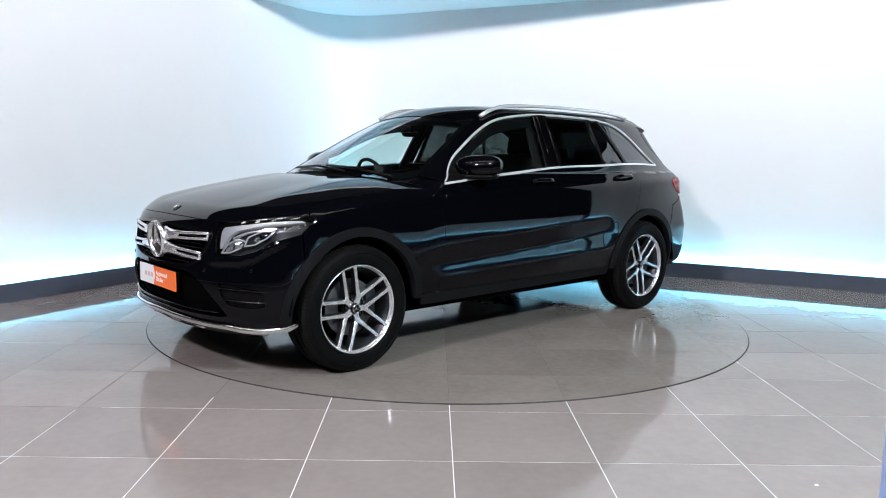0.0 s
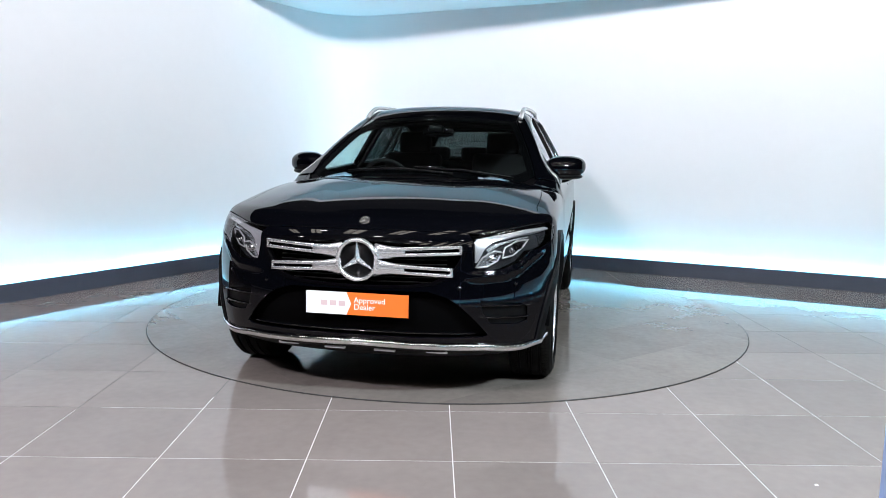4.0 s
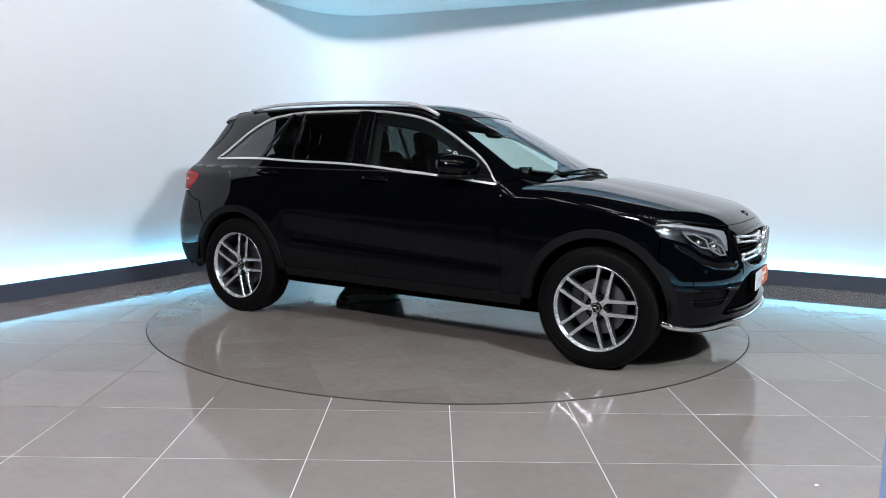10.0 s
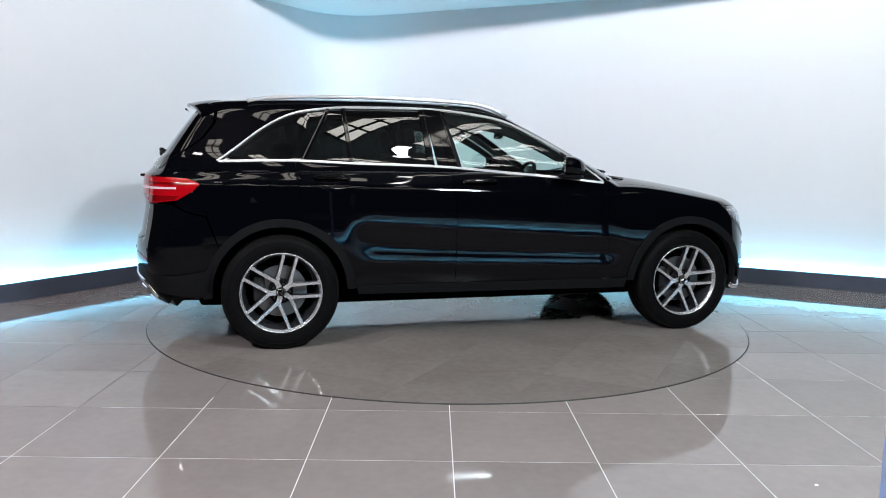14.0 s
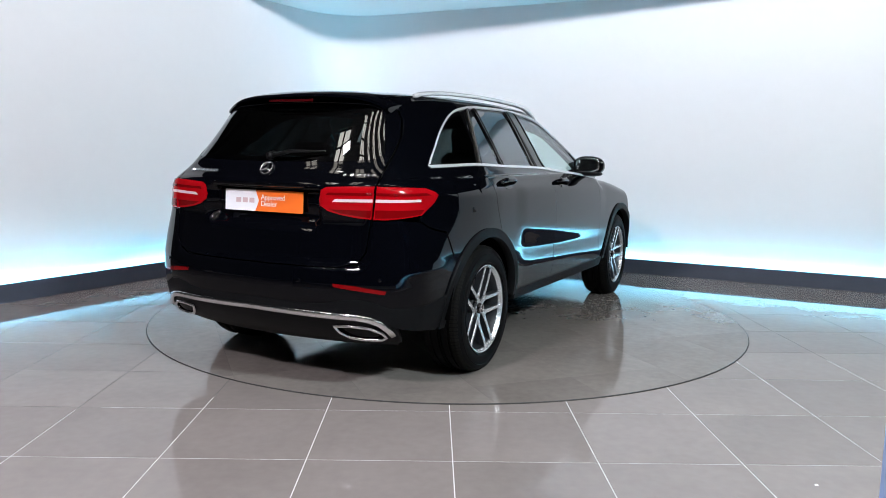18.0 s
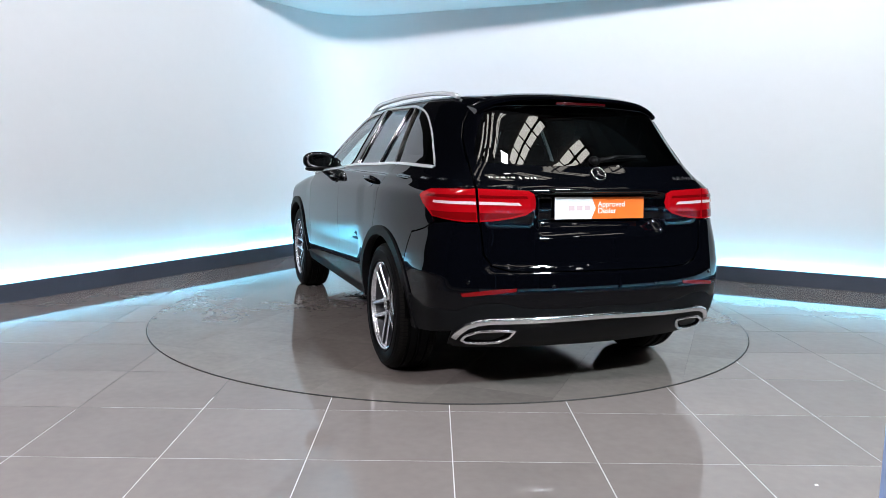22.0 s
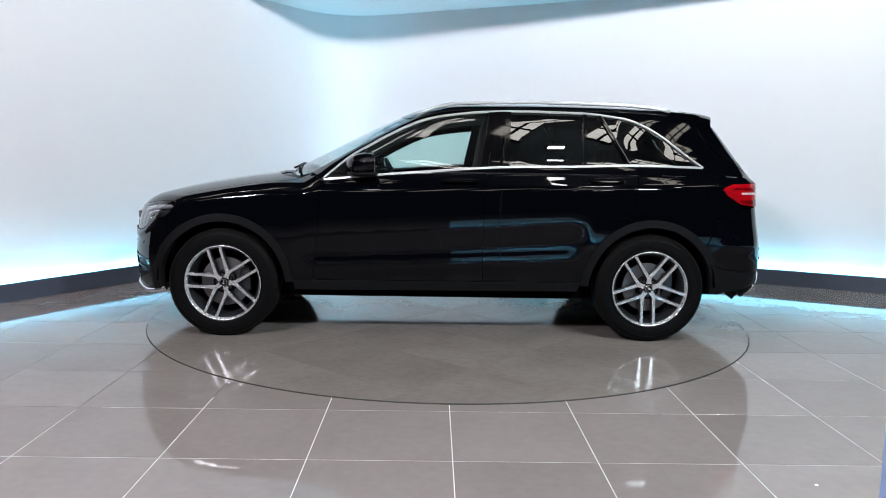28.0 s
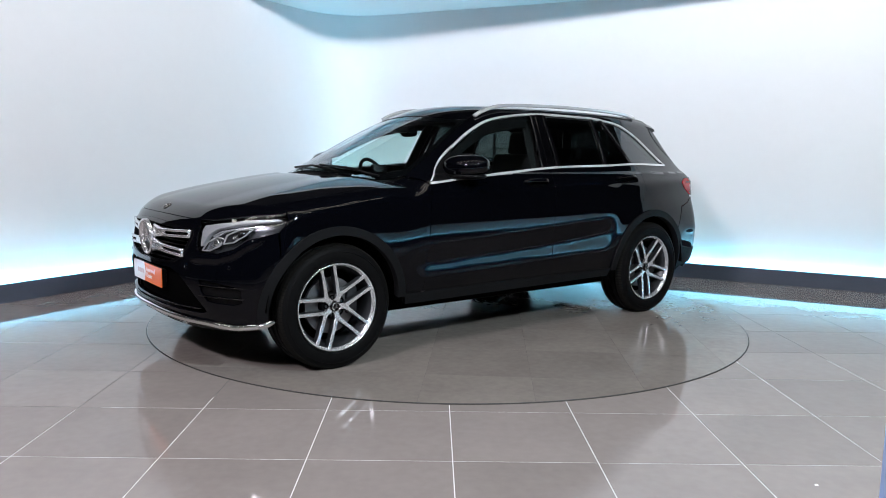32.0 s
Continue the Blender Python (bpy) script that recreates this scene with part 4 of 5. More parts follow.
diff = sym(np.concatenate([mid[::-1], on_rear(np.linspace(.775, 0, 14), np.linspace(.29, .305, 14))]))
panel("diffuser", diff, "R", BLACK, step=.04, off=.001, thick=.05, label="black lower rear valance")
panel("under_bumper_rear", o, "R", BLACK, off=-.03, gap=0, thick=.3, step=.05)
panel("reflector", on_rear([.49, .60, .752, .745, .60, .495], [.597, .591, .569, .552, .569, .581]), "R", RED_D, off=.004, mirror=True, step=.03, gap=0, label="dark red rear reflector")
chrome = np.concatenate([on_rear(np.linspace(0, .60, 14), np.linspace(.442, .432, 14)), on_rear([.66, .71, .745, .757], [.424, .405, .37, .34])])
chrome = np.concatenate([(chrome * [1, -1, 1])[::-1][:-1], chrome])
v, f = bar_on(chrome, .010, ring(.017, .010, 10, 3))
child("rear_trim_bar", mesh("rear_trim_bar", v, f, CHROME, True), car, "chrome strip across the rear bumper")
for s in (1, -1):
    loop = [(.475, .386), (.56, .392), (.66, .384), (.715, .355), (.728, .325), (.70, .306), (.62, .302), (.54, .312), (.495, .345)]
    pts = np.array([on_rear([.605 + (y - .605) * .95], [.352 + (z - .352) * .82])[0] for y, z in loop])
    pts = resample(pts, .03)
    n = slope(pts)
    w = [Vector((p + q * .010) * [1, s, 1]) for p, q in zip(pts, n)]
    v, f = sweep(w, ring(.009, .009, 8), [Vector(q * [1, s, 1]) for q in n], closed=True)
    ex = child("exhaust_tip", mesh("exhaust_tip", v, f, CHROME, True), car, "chrome-framed exhaust outlet")
    c = sum(w, Vector()) / len(w)
    vv = [tuple(p) for p in w] + [tuple(c + Vector((.03, 0, 0)))]
    ff = [(k, (k + 1) % len(w), len(w)) for k in range(len(w))]
    child("outlet", mesh("outlet", vv, ff, GAP), ex)
q = on_rear([0], [.99])[0]
plate(Matrix.Translation((q[0] - .010, 0, .985)) @ pose(0, 0, 0, 0, -3, 180))
q = on_rear([0], [1.072])[0]
part("gate_handle", box(.03, .62, .018, (q[0] + .002, 0, 1.074), .006), GLOSS, car)
q = on_rear([0], [1.155])[0]
nq = slope(np.array([q]))[0]
tilt = math.degrees(math.asin(nq[2]))
star(car, Matrix.Translation(Vector(q + nq * .002)) @ pose(0, 0, 0, 0, 0, 180) @ pose(0, 0, 0, 0, -tilt, 0), .042, .010, CHROME)
for y0, word in ((.60, (.035, .02, .03, .012, .03, .03, .03, .012, .025)), (-.47, (.028, .035, .03, .02, .012, .028))):
    y = y0
    for w in word:
        p = on_rear([y - w / 2], [1.135])[0]
        n1 = slope(np.array([p]))[0]
        part("model_badge", box(.003, w * .6, .020, (0, 0, 0), .001), CHROME, car, at=Matrix.Translation(Vector(p + n1 * .0015)) @ Vector(n1).to_track_quat("X", "Z").to_matrix().to_4x4())
        y -= w + .004
# wiper
a, b = on_rear([0], [1.222])[0], on_rear([-.33], [1.245])[0]
v, f = sweep([Vector(a) + Vector((-.02, 0, .0)), Vector(a * .6 + b * .4) + Vector((-.03, 0, .016)), Vector(b) + Vector((-.012, 0, .006))], ring(.010, .008, 8), (-1, 0, .5), taper=[1.5, 1, .5])
wp = child("rear_wiper", mesh("rear_wiper", v, f, BLACK, True), car)
v, f = revolve([(.0, .03), (.02, .028), (.026, .0), (.026, -.02)], 16)
child("wiper_cap", mesh("wiper_cap", v, f, BLACK, True), wp, at=pose(a[0] - .006, 0, a[2], 0, 0, 90))
# screen wipers
for y0, y1, x0, x1 in ((.25, -.45, 1.07, 1.0), (.62, .0, .97, 1.04)):
    p, q = on_top([x0], [y0])[0], on_top([x1], [y1])[0]
    m = on_top([(x0 + x1) / 2 + .015], [(y0 + y1) / 2])[0]
    v, f = sweep([Vector(p) + Vector((0, 0, .012)), Vector(m) + Vector((0, 0, .014)), Vector(q) + Vector((0, 0, .012))], ring(.010, .008, 6))
    child("screen_wiper", mesh("screen_wiper", v, f, BLACK, True), car)

# ---- flanks: handles, mirrors, rails ----
for xc, zc, doors in ((-.14, 1.062, front_doors), (-1.115, 1.080, rear_doors)):
    for s, door in zip((1, -1), doors):
        x = np.linspace(xc - .11, xc + .11, 13)
        p = on_side(x, 0 * x + zc)
        t = np.linspace(-1, 1, 13)
        n = slope(p)
        pts = [Vector((a + b * (.034 * (1 - k**6) + .002)) * [1, s, 1]) for a, b, k in zip(p, n, t)]
        v, f = sweep(pts, ring(.013, .009, 10, 2.6), [Vector(b * [1, s, 1]) for b in n])
        child("handle", mesh("handle", v, f, PAINT, True), door)
        cup = on_side(xc + .075 * np.cos(np.linspace(0, 2 * np.pi, 17)[:-1]), zc - .006 + .034 * np.sin(np.linspace(0, 2 * np.pi, 17)[:-1]))
        ob = panel("handle_recess", cup, "C", GLOSS, off=.0015, gap=0, step=.02, thick=.002, parent=door)[0]
        if s == -1:
            me = ob.data
            ob.data = mesh("handle_recess", np.array([q.co for q in me.vertices]) * [1, -1, 1], [tuple(q.vertices)[::-1] for q in me.polygons], GLOSS, True)
flap = [p * [1, -1, 1] for p in on_side([-1.745, -1.742, -1.735, -1.51, -1.50, -1.498, -1.50, -1.51, -1.735, -1.743], [.95, .935, .930, .930, .938, .95, 1.07, 1.08, 1.08, 1.07])]
fl = panel("fuel_flap", [p * [1, -1, 1] for p in flap], "C", PAINT, off=.0025, gap=0, step=.03, thick=.004)[0]
me = fl.data
fl.data = mesh("fuel_flap", np.array([q.co for q in me.vertices]) * [1, -1, 1], [tuple(q.vertices)[::-1] for q in me.polygons], PAINT, True)


def blob(name, rx, ry, rz, p=2.6, n=20, m=28):
    v, f = [], []
    for i in range(n + 1):
        a = -math.pi / 2 + math.pi * i / n
        for k in range(m):
            b = 2 * math.pi * k / m
            g = lambda c: math.copysign(abs(c) ** (2 / p), c)
            v.append([rx * g(math.cos(a)) * g(math.cos(b)), ry * g(math.cos(a)) * g(math.sin(b)), rz * g(math.sin(a))])
    for i in range(n):
        for k in range(m):
            f.append((i * m + k, i * m + (k + 1) % m, (i + 1) * m + (k + 1) % m, (i + 1) * m + k))
    return v, f


for s in (1, -1):
    v, f = blob("mirror", .112, .134, .070, 2.5)
    for q in v:                                   # blunt glass side, rounded nose
        if q[0] < -.035:
            q[0] = -.035 + (q[0] + .035) * .12
        q[2] -= .015 * max(0, q[0]) / .1
        q[0] -= .34 * q[1]
        q[1] *= s
    upper = child("door_mirror", mesh("door_mirror", v, f if s == 1 else [q[::-1] for q in f], PAINT, True), car, "black door mirror on a short arm", pose(.495, s * .926, 1.176))
    v2, f2 = blob("glass", .006, .112, .060, 3.2, 10, 24)
    child("mirror_glass", mesh("mirror_glass", v2, f2, CHROME, True), upper, "mirror glass", pose(-.047, 0, 0, 0, 0, s * 18))
    v2, f2 = blob("base", .095, .115, .022, 2.4, 12, 24)
    for q in v2:
        q[0] -= .34 * q[1]
        q[1] *= s
    child("mirror_base", mesh("mirror_base", v2, f2 if s == 1 else [q[::-1] for q in f2], BLACK, True), upper, "", pose(.008, 0, -.068))
    v2, f2 = sweep([Vector((.0, -.07 * s, -.075)), Vector((.0, -.13 * s, -.09)), Vector((.03, -.20 * s, -.10))], ring(.045, .016, 10, 3), taper=[1, .8, 1.0])
    child("mirror_arm", mesh("mirror_arm", v2, f2, BLACK, True), upper)
    v2, f2 = sweep([Vector((.112 - .105 * t, s * (-.03 + .150 * t), -.012)) for t in (0, .33, .66, 1)], ring(.003, .007, 6))
    child("indicator", mesh("indicator", v2, f2, LENS_W, True), upper)
    # roof rail
    xs = np.linspace(-1.62, .15, 40)
    w = np.sin(np.clip((xs + 1.62) / 1.77, 0, 1) * np.pi) ** .5
    base = on_top(xs, .565 - .03 * step01(-1.0, -1.7, xs))
    pts = [Vector((p[0], s * (p[1] + .012), p[2] + .009 + .024 * k)) for p, k in zip(base, w)]
    v2, f2 = sweep(pts, ring(.016, .0125, 10, 3.5))
    child("roof_rail", mesh("roof_rail", v2, f2, SATIN, True), car, "satin aluminium roof rail")

# ---- wheels ----
wheel = child("wheel", None, car, "five twin-spoke alloy wheel, machined faces on grey", pose(AX, .815, AZ))
prof = [(.246, -.090), (.2535, -.100), (.259, -.112), (.276, -.119), (.303, -.120), (.335, -.115), (.352, -.104), (.362, -.088), (.3655, -.066), (.3655, -.060), (.358, -.058), (.358, -.050), (.366, -.048), (.366, -.014), (.358, -.012), (.358, -.004),
        (.366, -.002)]
prof = prof + [(r, -h) for r, h in prof[::-1]]
v, f = revolve(prof, 96)
tyre_me = mesh("tyre", v, [q[::-1] for q in f], RUBBER, True)
tyre_me.set_sharp_from_angle(angle=radians(40))
tyre = child("tyre", tyre_me, wheel, "black road tyre with tread blocks")
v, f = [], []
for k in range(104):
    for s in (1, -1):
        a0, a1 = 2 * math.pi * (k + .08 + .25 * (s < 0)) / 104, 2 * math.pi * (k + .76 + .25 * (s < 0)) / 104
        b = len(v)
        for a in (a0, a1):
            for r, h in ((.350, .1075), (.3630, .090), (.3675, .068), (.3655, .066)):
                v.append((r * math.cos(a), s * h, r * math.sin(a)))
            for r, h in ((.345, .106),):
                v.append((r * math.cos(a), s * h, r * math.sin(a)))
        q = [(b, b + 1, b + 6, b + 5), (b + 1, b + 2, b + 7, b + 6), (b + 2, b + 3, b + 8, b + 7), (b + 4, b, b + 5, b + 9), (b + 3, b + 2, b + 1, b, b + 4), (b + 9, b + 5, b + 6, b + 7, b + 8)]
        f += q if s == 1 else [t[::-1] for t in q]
child("tread", mesh("tread", v, f, TREAD), tyre, "dusty tread blocks, coloured lighter as if lit")["kind"] = "stuff"
# raised rings on the side wall
for r in (.266, .322):
    v, f = revolve([(r - .002, .117), (r, .1212), (r + .002, .1205), (r + .004, .116)], 72)
    child("wall_ring", mesh("wall_ring", v, [q[::-1] for q in f], RUBBER, True), tyre)
v, f = revolve([(.2565, .100), (.2565, .1105), (.2540, .1125), (.2490, .1115), (.2465, .104), (.2445, .098), (.2405, .096), (.2385, .086)], 96)
child("rim_lip", mesh("rim_lip", v, f, ALLOY, True), wheel, "bright machined rim edge")
v, f = revolve([(.2386, .087), (.228, .070), (.216, .03), (.212, -.06), (.226, -.10), (.24, -.11)], 72)
child("rim_barrel", mesh("rim_barrel", v, f, ALLOY_D, True), wheel)


def spoke_mesh(k, s):
    """One spoke of a parallel pair, from the hub to the rim."""
    rows = []
    for r, o, ww, h, d in ((.058, .0395, .0125, .074, .040), (.082, .0400, .0128, .080, .042), (.115, .0400, .0112, .086, .042), (.18, .0405, .0098, .095, .04), (.2475, .0420, .0115, .1035, .036)):
        rows.append([(o * s - ww * 1.25, r, h - d), (o * s - ww, r, h - .004), (o * s - ww * .8, r, h), (o * s + ww * .8, r, h), (o * s + ww, r, h - .004), (o * s + ww * 1.25, r, h - d)])
    v = [p for row in rows for p in row]
    top, wall = [], []
    for i in range(len(rows) - 1):
        for j in range(5):
            q = (i * 6 + j, i * 6 + j + 1, (i + 1) * 6 + j + 1, (i + 1) * 6 + j)
            (top if j in (1, 2, 3) else wall).append(q)
    return v, top, wall


for k in range(5):
    a = radians(76 + 72 * k)
    for s in (1, -1):
        v, top, wall = spoke_mesh(k, s)
        w = [(x * -math.sin(a) + r * math.cos(a), h, x * math.cos(a) + r * math.sin(a)) for x, r, h in v]
        sp = child("spoke", mesh("spoke", w, top, ALLOY), wheel, "machined spoke")
        child("spoke_side", mesh("spoke_side", w, wall, ALLOY_D), sp, "dark grey spoke flank")
    # web joining neighbouring spokes at the hub
    b = a + radians(36)
    pts = []
    leg = ((-.020, .030), (.020, .030), (.0150, .052), (.0155, .070), (.0245, .088), (.0215, .100), (.009, .0905), (0, .088))
    leg = leg + tuple((-x, r) for x, r in leg[:1:-1][1:])
    for x, r in leg:
        pts.append((x * -math.sin(b) + r * math.cos(b), r * math.sin(b) + x * math.cos(b), .0745 + .12 * (r - .03)))
    n = len(pts)
    vv = [(x, h, z) for x, z, h in pts] + [(x, .040, z) for x, z, h in pts]
    ff = [tuple(range(n))] + [(i, n + i, n + (i + 1) % n, (i + 1) % n) for i in range(n)]
    child("hub_web", mesh("hub_web", vv, ff, ALLOY), wheel)
    bx, bz = .053 * math.cos(a), .053 * math.sin(a)
    v, f = revolve([(.0, .006), (.007, .006), (.010, .0), (.010, -.02)], 6)
    child("wheel_bolt", mesh("wheel_bolt", v, f, ALLOY_D), wheel, at=pose(bx, .062, bz))
    v, f = revolve([(0, .0), (.0135, .0), (.0155, .004), (.0155, -.01)], 16)
    child("bolt_well", mesh("bolt_well", v, f, GAP, True), wheel, at=pose(bx, .0625, bz))
v, f = revolve([(0, .060), (.075, .060), (.078, .03)], 30)
child("hub", mesh("hub", v, f, BLACK, True), wheel)
v, f = revolve([(.0, .090), (.024, .089), (.029, .085), (.031, .06)], 30)
cap = child("hub_cap", mesh("hub_cap", v, f, GLOSS, True), wheel)
star(cap, pose(0, .089, 0, 0, 0, 90), .026, .004, CHROME)
v, f = revolve([(.08, .02), (.165, .02), (.165, .0), (.08, .0)], 48)
child("brake_disc", mesh("brake_disc", v, f, DISC_M), wheel, "grey steel brake disc")
v, f = revolve([(.0, -.03), (.24, -.03), (.24, -.06)], 40)
child("wheel_back", mesh("wheel_back", v, f, GAP, True), wheel)
copy_thing(wheel, pose(-AX, .815, AZ, 0, 21, 0))
for x in (AX, -AX):
    copy_thing(wheel, pose(x, -.815, AZ, 0, 0, 180) @ pose(0, 0, 0, 0, -28, 0))
for x in (AX, -AX):
    for s in (1, -1):
        part("brake_caliper", box(.075, .06, .17, (x - .135, s * .83, AZ + .02), .02), ALLOY_D, car)
        # liner of the wheel arch
        v, f = [], []
        for k in range(25):
            a = radians(2 + 176 * k / 24)
            for y in (.50, .925):
                v.append((x + .44 * math.cos(a), s * y, AZ + .44 * math.sin(a)))
        f = [(2 * k, 2 * k + 1, 2 * k + 3, 2 * k + 2) for k in range(24)]
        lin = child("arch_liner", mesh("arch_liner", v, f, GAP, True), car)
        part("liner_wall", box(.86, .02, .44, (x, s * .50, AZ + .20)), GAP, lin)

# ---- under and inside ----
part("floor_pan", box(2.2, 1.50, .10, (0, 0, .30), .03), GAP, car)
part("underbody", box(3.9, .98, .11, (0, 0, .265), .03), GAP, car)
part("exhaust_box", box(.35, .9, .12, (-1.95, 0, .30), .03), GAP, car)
for x in (AX, -AX):
    v, f = revolve([(.0, -.8), (.035, -.8), (.035, .8), (.0, .8)], 14)
    child("axle", mesh("axle", v, f, GAP, True), car, at=pose(x, 0, AZ))
inner_o = np.concatenate([line(on_side, [(.93, .36), (.93, .90), (.82, 1.03), (.77, 1.05)], 5), belt(.76, -1.78, 30, -.015), line(on_side, [(-1.80, 1.15), (-1.80, .92), (-.95, .90), (-.95, .36)], 5)])
panel("door_lining", inner_o, "C", DASH, off=-.05, gap=0, step=.08, mirror=True, thick=.02)
panel("gate_lining", sym(np.concatenate([on_rear([0, .6], [1.18, 1.18]), on_rear([.62, .62, 0], [1.1, .4, .4])])), "R", DASH, off=-.05, gap=0, step=.08)
panel("bonnet_lining", bonnet, "T", GAP, off=-.03, gap=0, step=.1)
panel("front_shell", sym(np.concatenate([on_front([0, .55], [.82, .80]), on_side([1.80, 1.88], [.74, .32]), on_front([.6, 0], [.28, .28])])), "F", GAP, off=-.10, gap=0, step=.06)
# dark lining of the pillars
panel("pillar_lining", np.concatenate([screen_edge, dlo_top(.17, .765, 30, -.004)[0:]]), "C", DASH, off=-.03, gap=0, mirror=True, step=.05)
panel("cant_lining", np.concatenate([roof_edge, on_side([-1.78], [1.42])[:1], dlo_top(-1.6, .2, 50, .02)]), "C", DASH, off=-.04, gap=0, mirror=True, step=.06)
panel("rear_pillar_lining", np.concatenate([on_top([-1.80], [.48]), gate_edge[:5], on_side([-1.85], [1.16]), dlo_top(-1.80, -1.5, 14, -.004)]), "C", DASH, off=-.04, gap=0, mirror=True, step=.06)

# dashboard
sec = [(.98, 1.045), (.80, 1.065), (.62, 1.06), (.52, 1.03), (.48, .96), (.52, .80), (.60, .60), (.98, .60)]
ys = np.linspace(-.78, .78, 15)
v, f = [], []
for y in ys:
    for x, z in sec:
        v.append((x - .12 * y**2, y, z - .02 * y**2 + (.02 if -.55 < y < -.2 and z > 1.02 and x < .7 else 0)))
n = len(sec)
for k in range(len(ys) - 1):
    f += [(k * n + i, (k + 1) * n + i, (k + 1) * n + (i + 1) % n, k * n + (i + 1) % n) for i in range(n)]
f += [tuple(range(n)), tuple(range((len(ys) - 1) * n, len(ys) * n))[::-1]]
child("dashboard", mesh("dashboard", v, f, DASH), car, "black dashboard")
part("screen_display", box(.015, .20, .12, (.56, 0, 1.10), .004), GLOSS, car)
v, f = revolve([(.178 + .014 * math.cos(t), .014 * math.sin(t)) for t in np.linspace(0, 2 * math.pi, 11)], 40, "z")
sw = child("steering_wheel", mesh("steering_wheel", v, f, DASH, True), car, "black steering wheel", pose(.36, -.37, 1.03, 0, -66, 0))
part("wheel_boss", box(.13, .16, .04, (0, 0, 0), .015), DASH, sw)
for s in (1, -1):
    part("wheel_spoke", box(.03, .12, .015, (0, s * .11, 0), .004), SATIN, sw)
v, f = sweep([Vector((.38, -.37, 1.02)), Vector((.62, -.37, .95))], ring(.035, .035, 10))
child("steering_column", mesh("steering_column", v, f, DASH, True), car)
child("rear_view_mirror", mesh("rear_view_mirror", *blob("m", .02, .12, .035, 3, 10, 20), GLOSS, True), car, "black rear-view mirror", pose(.30, 0, 1.40, 0, 10, -6))
part("sensor_pod", box(.10, .10, .05, (.38, 0, 1.42), .015), BLACK, car)


def cushion(sx, sy, sz, at, turn=0, bevel=.05):
    return box(sx, sy, sz, at, bevel, 3, turn=pose(0, 0, 0, 0, turn, 0))


for y in (.37, -.37):
    seat = part("front_seat", cushion(.52, .50, .16, (-.08, y, .62), -6), FABRIC, car, "black upholstered front seat")
    part("backrest", cushion(.14, .48, .66, (-.40, y, .93), -16), FABRIC, seat)
    part("headrest", cushion(.10, .27, .19, (-.53, y, 1.33), -10, .04), FABRIC, seat)
    for d in (.06, -.06):
        part("headrest_post", box(.012, .012, .12, (-.50, y + d, 1.23)), DISC_M, seat)
bench = part("rear_bench", cushion(.50, 1.24, .16, (-.95, 0, .64), -6), FABRIC, car, "black upholstered rear bench")
part("backrest", cushion(.14, 1.24, .58, (-1.27, 0, .90), -18), FABRIC, bench)
for y in (.36, 0, -.36):
    part("headrest", cushion(.09, .25, .13, (-1.37, y, 1.245), -8, .035), FABRIC, bench)
part("luggage_cover", box(.60, 1.2, .02, (-1.68, 0, 1.11), .005), FABRIC, car)

# parking sensors
for fn, spots in ((on_front, ((.50, .60), (.76, .615))), (on_rear, ((.30, .60), (.72, .625)))):
    for y, z in spots:
        for s in (1, -1):
            p = fn([y * s], [z])[0]
            n1 = Vector(slope(np.array([p]))[0])
            v, f = revolve([(0, .003), (.009, .0025), (.011, 0), (.011, -.004)], 14)
            child("parking_sensor", mesh("parking_sensor", v, f, PAINT, True), car, at=Matrix.Translation(Vector(p)) @ n1.to_track_quat("Y", "Z").to_matrix().to_4x4())

# ---- the turntable and the tiled floor ----
table = tagged(new("turntable"), "round tiled vehicle turntable flush with the floor", "turntable")
table.location = CENTRE
PITCH_T, TILE_W = 0.6018, 0.5972
TURN0 = radians(-137.77)


def clip_disc(poly, r, n=160):
    """Part of a convex outline inside a disc round the origin."""
    out = [Vector(p) for p in poly]
    for k in range(n):
        a = 2 * math.pi * (k + .5) / n
        d = Vector((math.cos(a), math.sin(a)))
        if all(p.dot(d) <= r for p in out):
            continue
        res = []
        for p, q in zip(out, out[1:] + out[:1]):
            pi, qi = p.dot(d) <= r, q.dot(d) <= r
            if pi:
                res.append(p)
            if pi != qi:
                t = (r - p.dot(d)) / (q - p).dot(d)
                res.append(p + (q - p) * t)
        out = res
        if len(out) < 3:
            return []
    return out


v, f = revolve([(0, -.0014), (TABLE_R - .004, -.0014), (TABLE_R - .004, -.06)], 128, "z")
child("table_plate", mesh("table_plate", v, f, GROUT_D), table)
v, f = revolve([(TABLE_R - .0068, -.004), (TABLE_R - .0064, .0004), (TABLE_R - .0052, .0004), (TABLE_R - .0045, -.02)], 160, "z")
child("steel_rim", mesh("steel_rim", v, f, ALLOY_D, True), table, "thin dark steel edge of the turntable")


def tile_mesh(poly, name, mat, h=.010, bev=.0003):
    """A tile with softly turned edges; its top lies at z = 0."""
    p = [Vector(q) for q in poly]
    c = sum(p, Vector((0, 0))) / len(p)
    small = [q + (c - q).normalized() * bev for q in p]
    n = len(p)
    v = [(q.x, q.y, 0) for q in small] + [(q.x, q.y, -bev) for q in p] + [(q.x, q.y, -h) for q in p]
    f = [tuple(range(n))]
    for lo in (0, n):
        f += [(lo + i, lo + n + i, lo + n + (i + 1) % n, lo + (i + 1) % n) for i in range(n)]
    return mesh(name, v, f, mat)


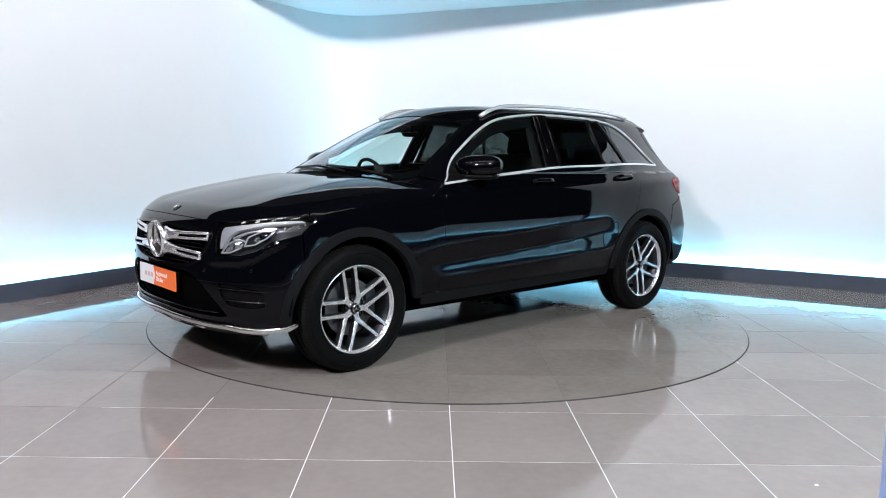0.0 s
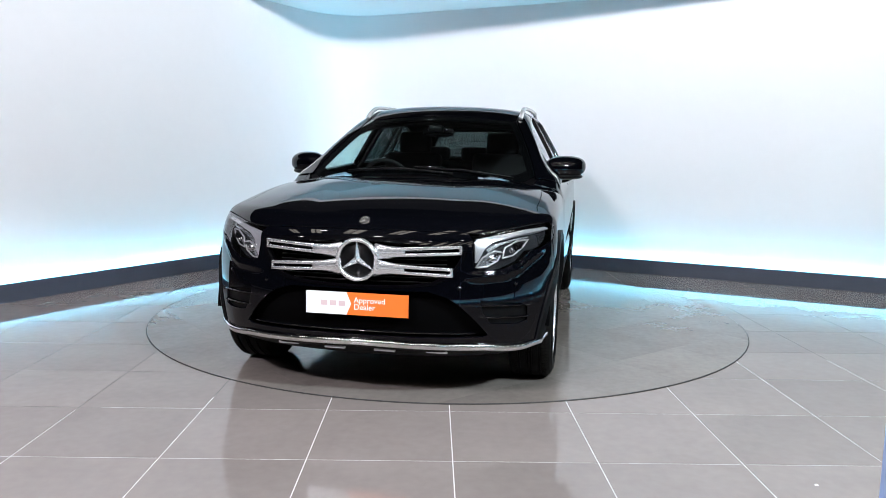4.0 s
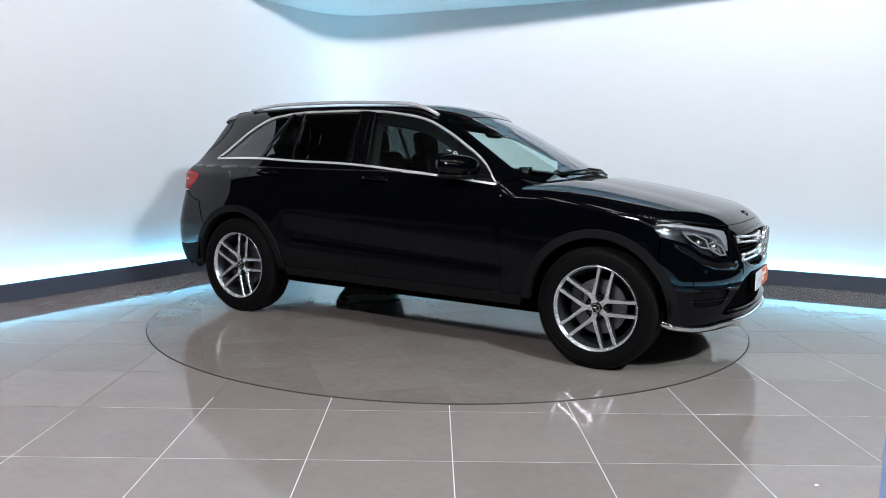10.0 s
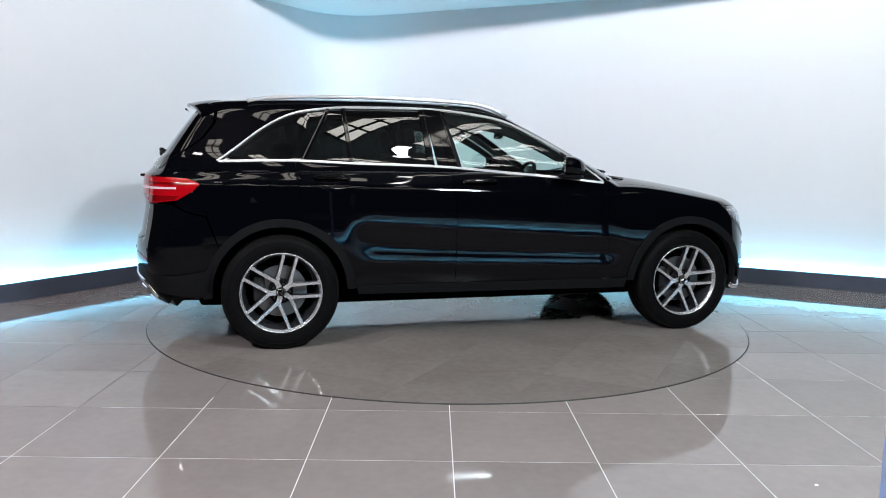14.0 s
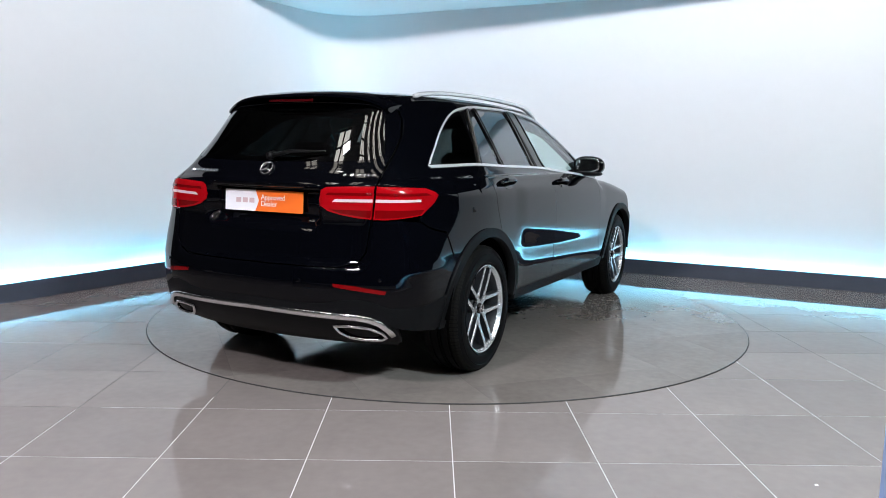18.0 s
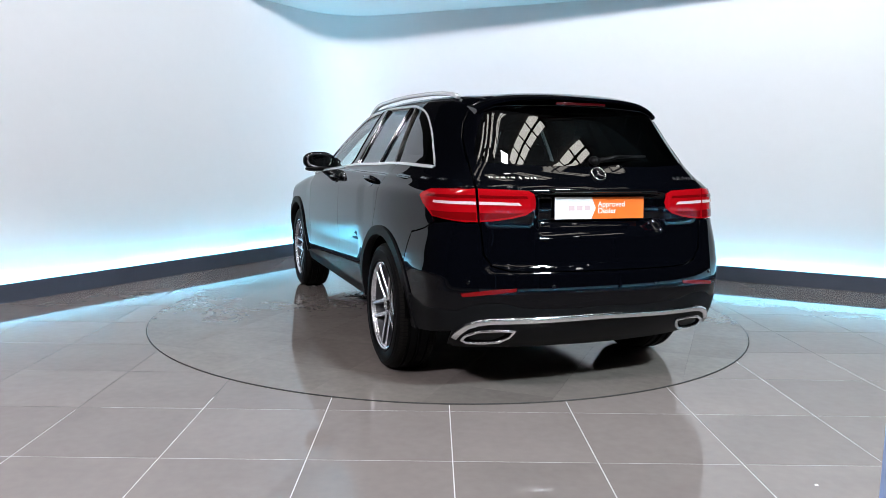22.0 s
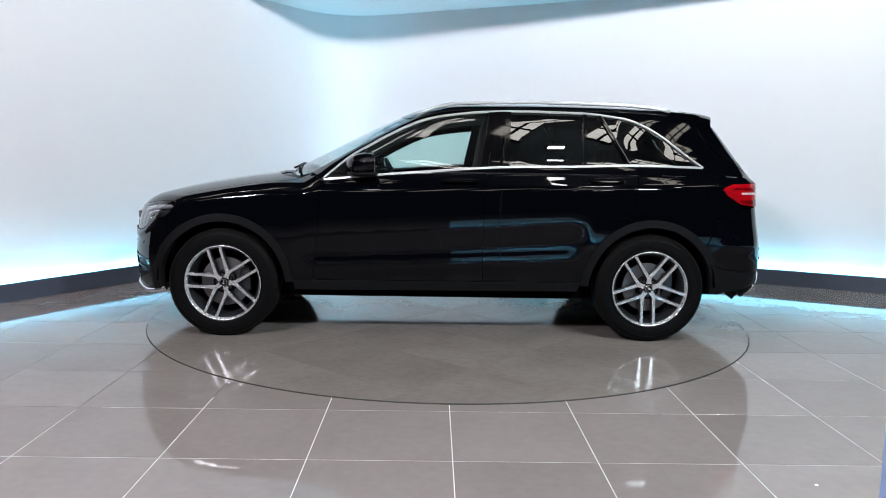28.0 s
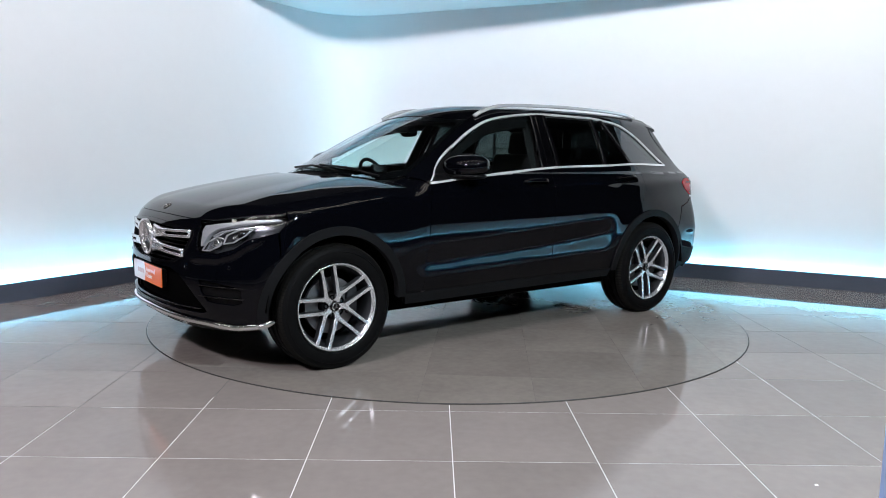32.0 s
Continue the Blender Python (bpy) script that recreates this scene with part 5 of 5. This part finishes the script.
square = [(-TILE_W / 2, -TILE_W / 2), (TILE_W / 2, -TILE_W / 2), (TILE_W / 2, TILE_W / 2), (-TILE_W / 2, TILE_W / 2)]
GRID = Matrix.Translation((0.0547, 2.9589, 0)) @ Matrix.Rotation(0.0142, 4, "Z")
for i in range(-6, 12):
    for j in range(-6, 12):
        c = (GRID @ Vector(((i + .5) * PITCH_T, (j + .5) * PITCH_T, 0))) - CENTRE
        loc = [Vector((c.x, c.y)) + Vector((x * 1.0070, y * 1.0070)) @ Matrix.Rotation(-0.0142, 2) for x, y in square]
        cut = clip_disc(loc, TABLE_R - .0066)
        if len(cut) < 3:
            continue
        area2 = abs(sum(a.x * b.y - b.x * a.y for a, b in zip(cut, cut[1:] + cut[:1])))
        if area2 < .0004:
            continue
        back = Matrix.Rotation(-TURN0, 2)
        turned = [back @ (q - Vector((c.x, c.y))) for q in cut]
        cc = Matrix.Rotation(-TURN0, 3, "Z") @ Vector((c.x, c.y, 0))
        child("tile", tile_mesh(turned, "tile", DISC), table, at=Matrix.Translation(cc))

floor = thing("floor", None, "polished grey porcelain tiles with pale joints", "floor", "structure")
# Beyond the seam the grout is coloured dark in place of tile glare.
seam = [(-12.9, 3.3), (-1.9, 3.45), (-1.2, 3.7), (-0.6, 3.9), (1.2, 4.6), (12.9, 4.9)]
v, f = extrude_poly([(-12.9, -15.9), (12.9, -15.9)] + seam[::-1], -0.019, -0.0056)
child("grout_bed", mesh("grout_bed", v, f, GROUT), floor, "pale grout")
v, f = extrude_poly(seam + [(12.9, 12.9), (-12.9, 12.9)], -0.019, -0.0056)
child("grout_bed", mesh("grout_bed", v, f, GROUT_FAR), floor, "same grout, coloured dark as it looks against tile glare")
me_tile = tile_mesh(square, "tile", TILE, .006)
rest = []
for i in range(-16, 17):
    for j in range(-9, 17):
        m = GRID @ Matrix.Translation(((i + .5) * PITCH_T, (j + .5) * PITCH_T, -0.0045))
        p = m.translation
        d = (Vector((p.x, p.y)) - Vector((CENTRE.x, CENTRE.y))).length
        if d < TABLE_R - .5:
            continue
        if -4.6 < p.x < 5.4 and 1.2 < p.y < 10.2 and (Vector((p.x, p.y)) - CORNER).dot(Vector((-.4325, -.9016))) > -.4 and (Vector((p.x, p.y)) - CORNER).dot(Vector((.868, -.496))) > -.4:
            ob = child("tile", me_tile, floor, at=m)
        else:
            rest.append(m)
b = bmesh.new()
for m in rest:
    b2 = [b.verts.new(m @ Vector((x, y, 0))) for x, y in square]
    b.faces.new(b2)
part("tiles_far", b, TILE, floor, smooth=False)["kind"] = "stuff"

# pale chips and scuffs on the tiles
for x, y, w, d, a in ((1.468, 2.789, .010, .006, 60), (-3.016, 6.881, .02, .016, 10)):
    chip = [(w * math.cos(t) * (1 + .35 * math.sin(3 * t + x)), d * math.sin(t) * (1 + .3 * math.cos(2 * t + y))) for t in (2 * math.pi * k / 10 for k in range(10))]
    v, f = extrude_poly(chip, -.0005, .0009)
    child("chip", mesh("chip", v, f, GROUT), floor, "small pale chip on the tile", pose(x, y, -.0045, 0, 0, a))

# joint round the turntable
v, f = revolve([(TABLE_R - .0045, -.0042), (TABLE_R + .001, -.0030), (TABLE_R + .001, -.006)], 160, "z")
ob = thing("trim_joint", mesh("trim_joint", v, f, JOINT), "dark joint round the turntable", "joint", "structure")
ob.location = CENTRE


def motions():
    """The table turns once; it starts and stops gently."""
    turn = [(0, -137.77), (.5, -136.9), (1, -134.5), (1.5, -130.4), (2, -124.9), (2.5, -119.0), (3, -113.0), (3.5, -107.2), (4.5, -95.3), (5.5, -83.4), (6, -77.4), (7, -65.5), (8, -53.7), (9, -42.1), (10, -30.2),
            (11, -18.9), (12, -7.2), (13, 3.85), (14, 15.4), (15.5, 32.8), (17, 50.8), (18, 62.4), (19, 74.3), (20, 86.3), (21, 98.4), (22, 110.3), (23, 122.35), (24, 134.3), (25, 146.0), (26.5, 163.4), (27.5, 174.95), (28, 180.75),
            (29, 191.95), (29.5, 197.5), (30, 203.1), (30.5, 208.7), (31, 213.7), (31.5, 216.8), (32, 218.05)]
    walk(table, [(t, Matrix.Translation(CENTRE) @ Matrix.Rotation(radians(a), 4, "Z")) for t, a in turn])
    rows = []
    for t, a in turn:
        r = Matrix.Rotation(radians(a), 4, "Z")
        rows.append((t, Matrix.Translation(CENTRE + r @ Vector((OX, OY, .001))) @ r))
    walk(car, rows)


motions()
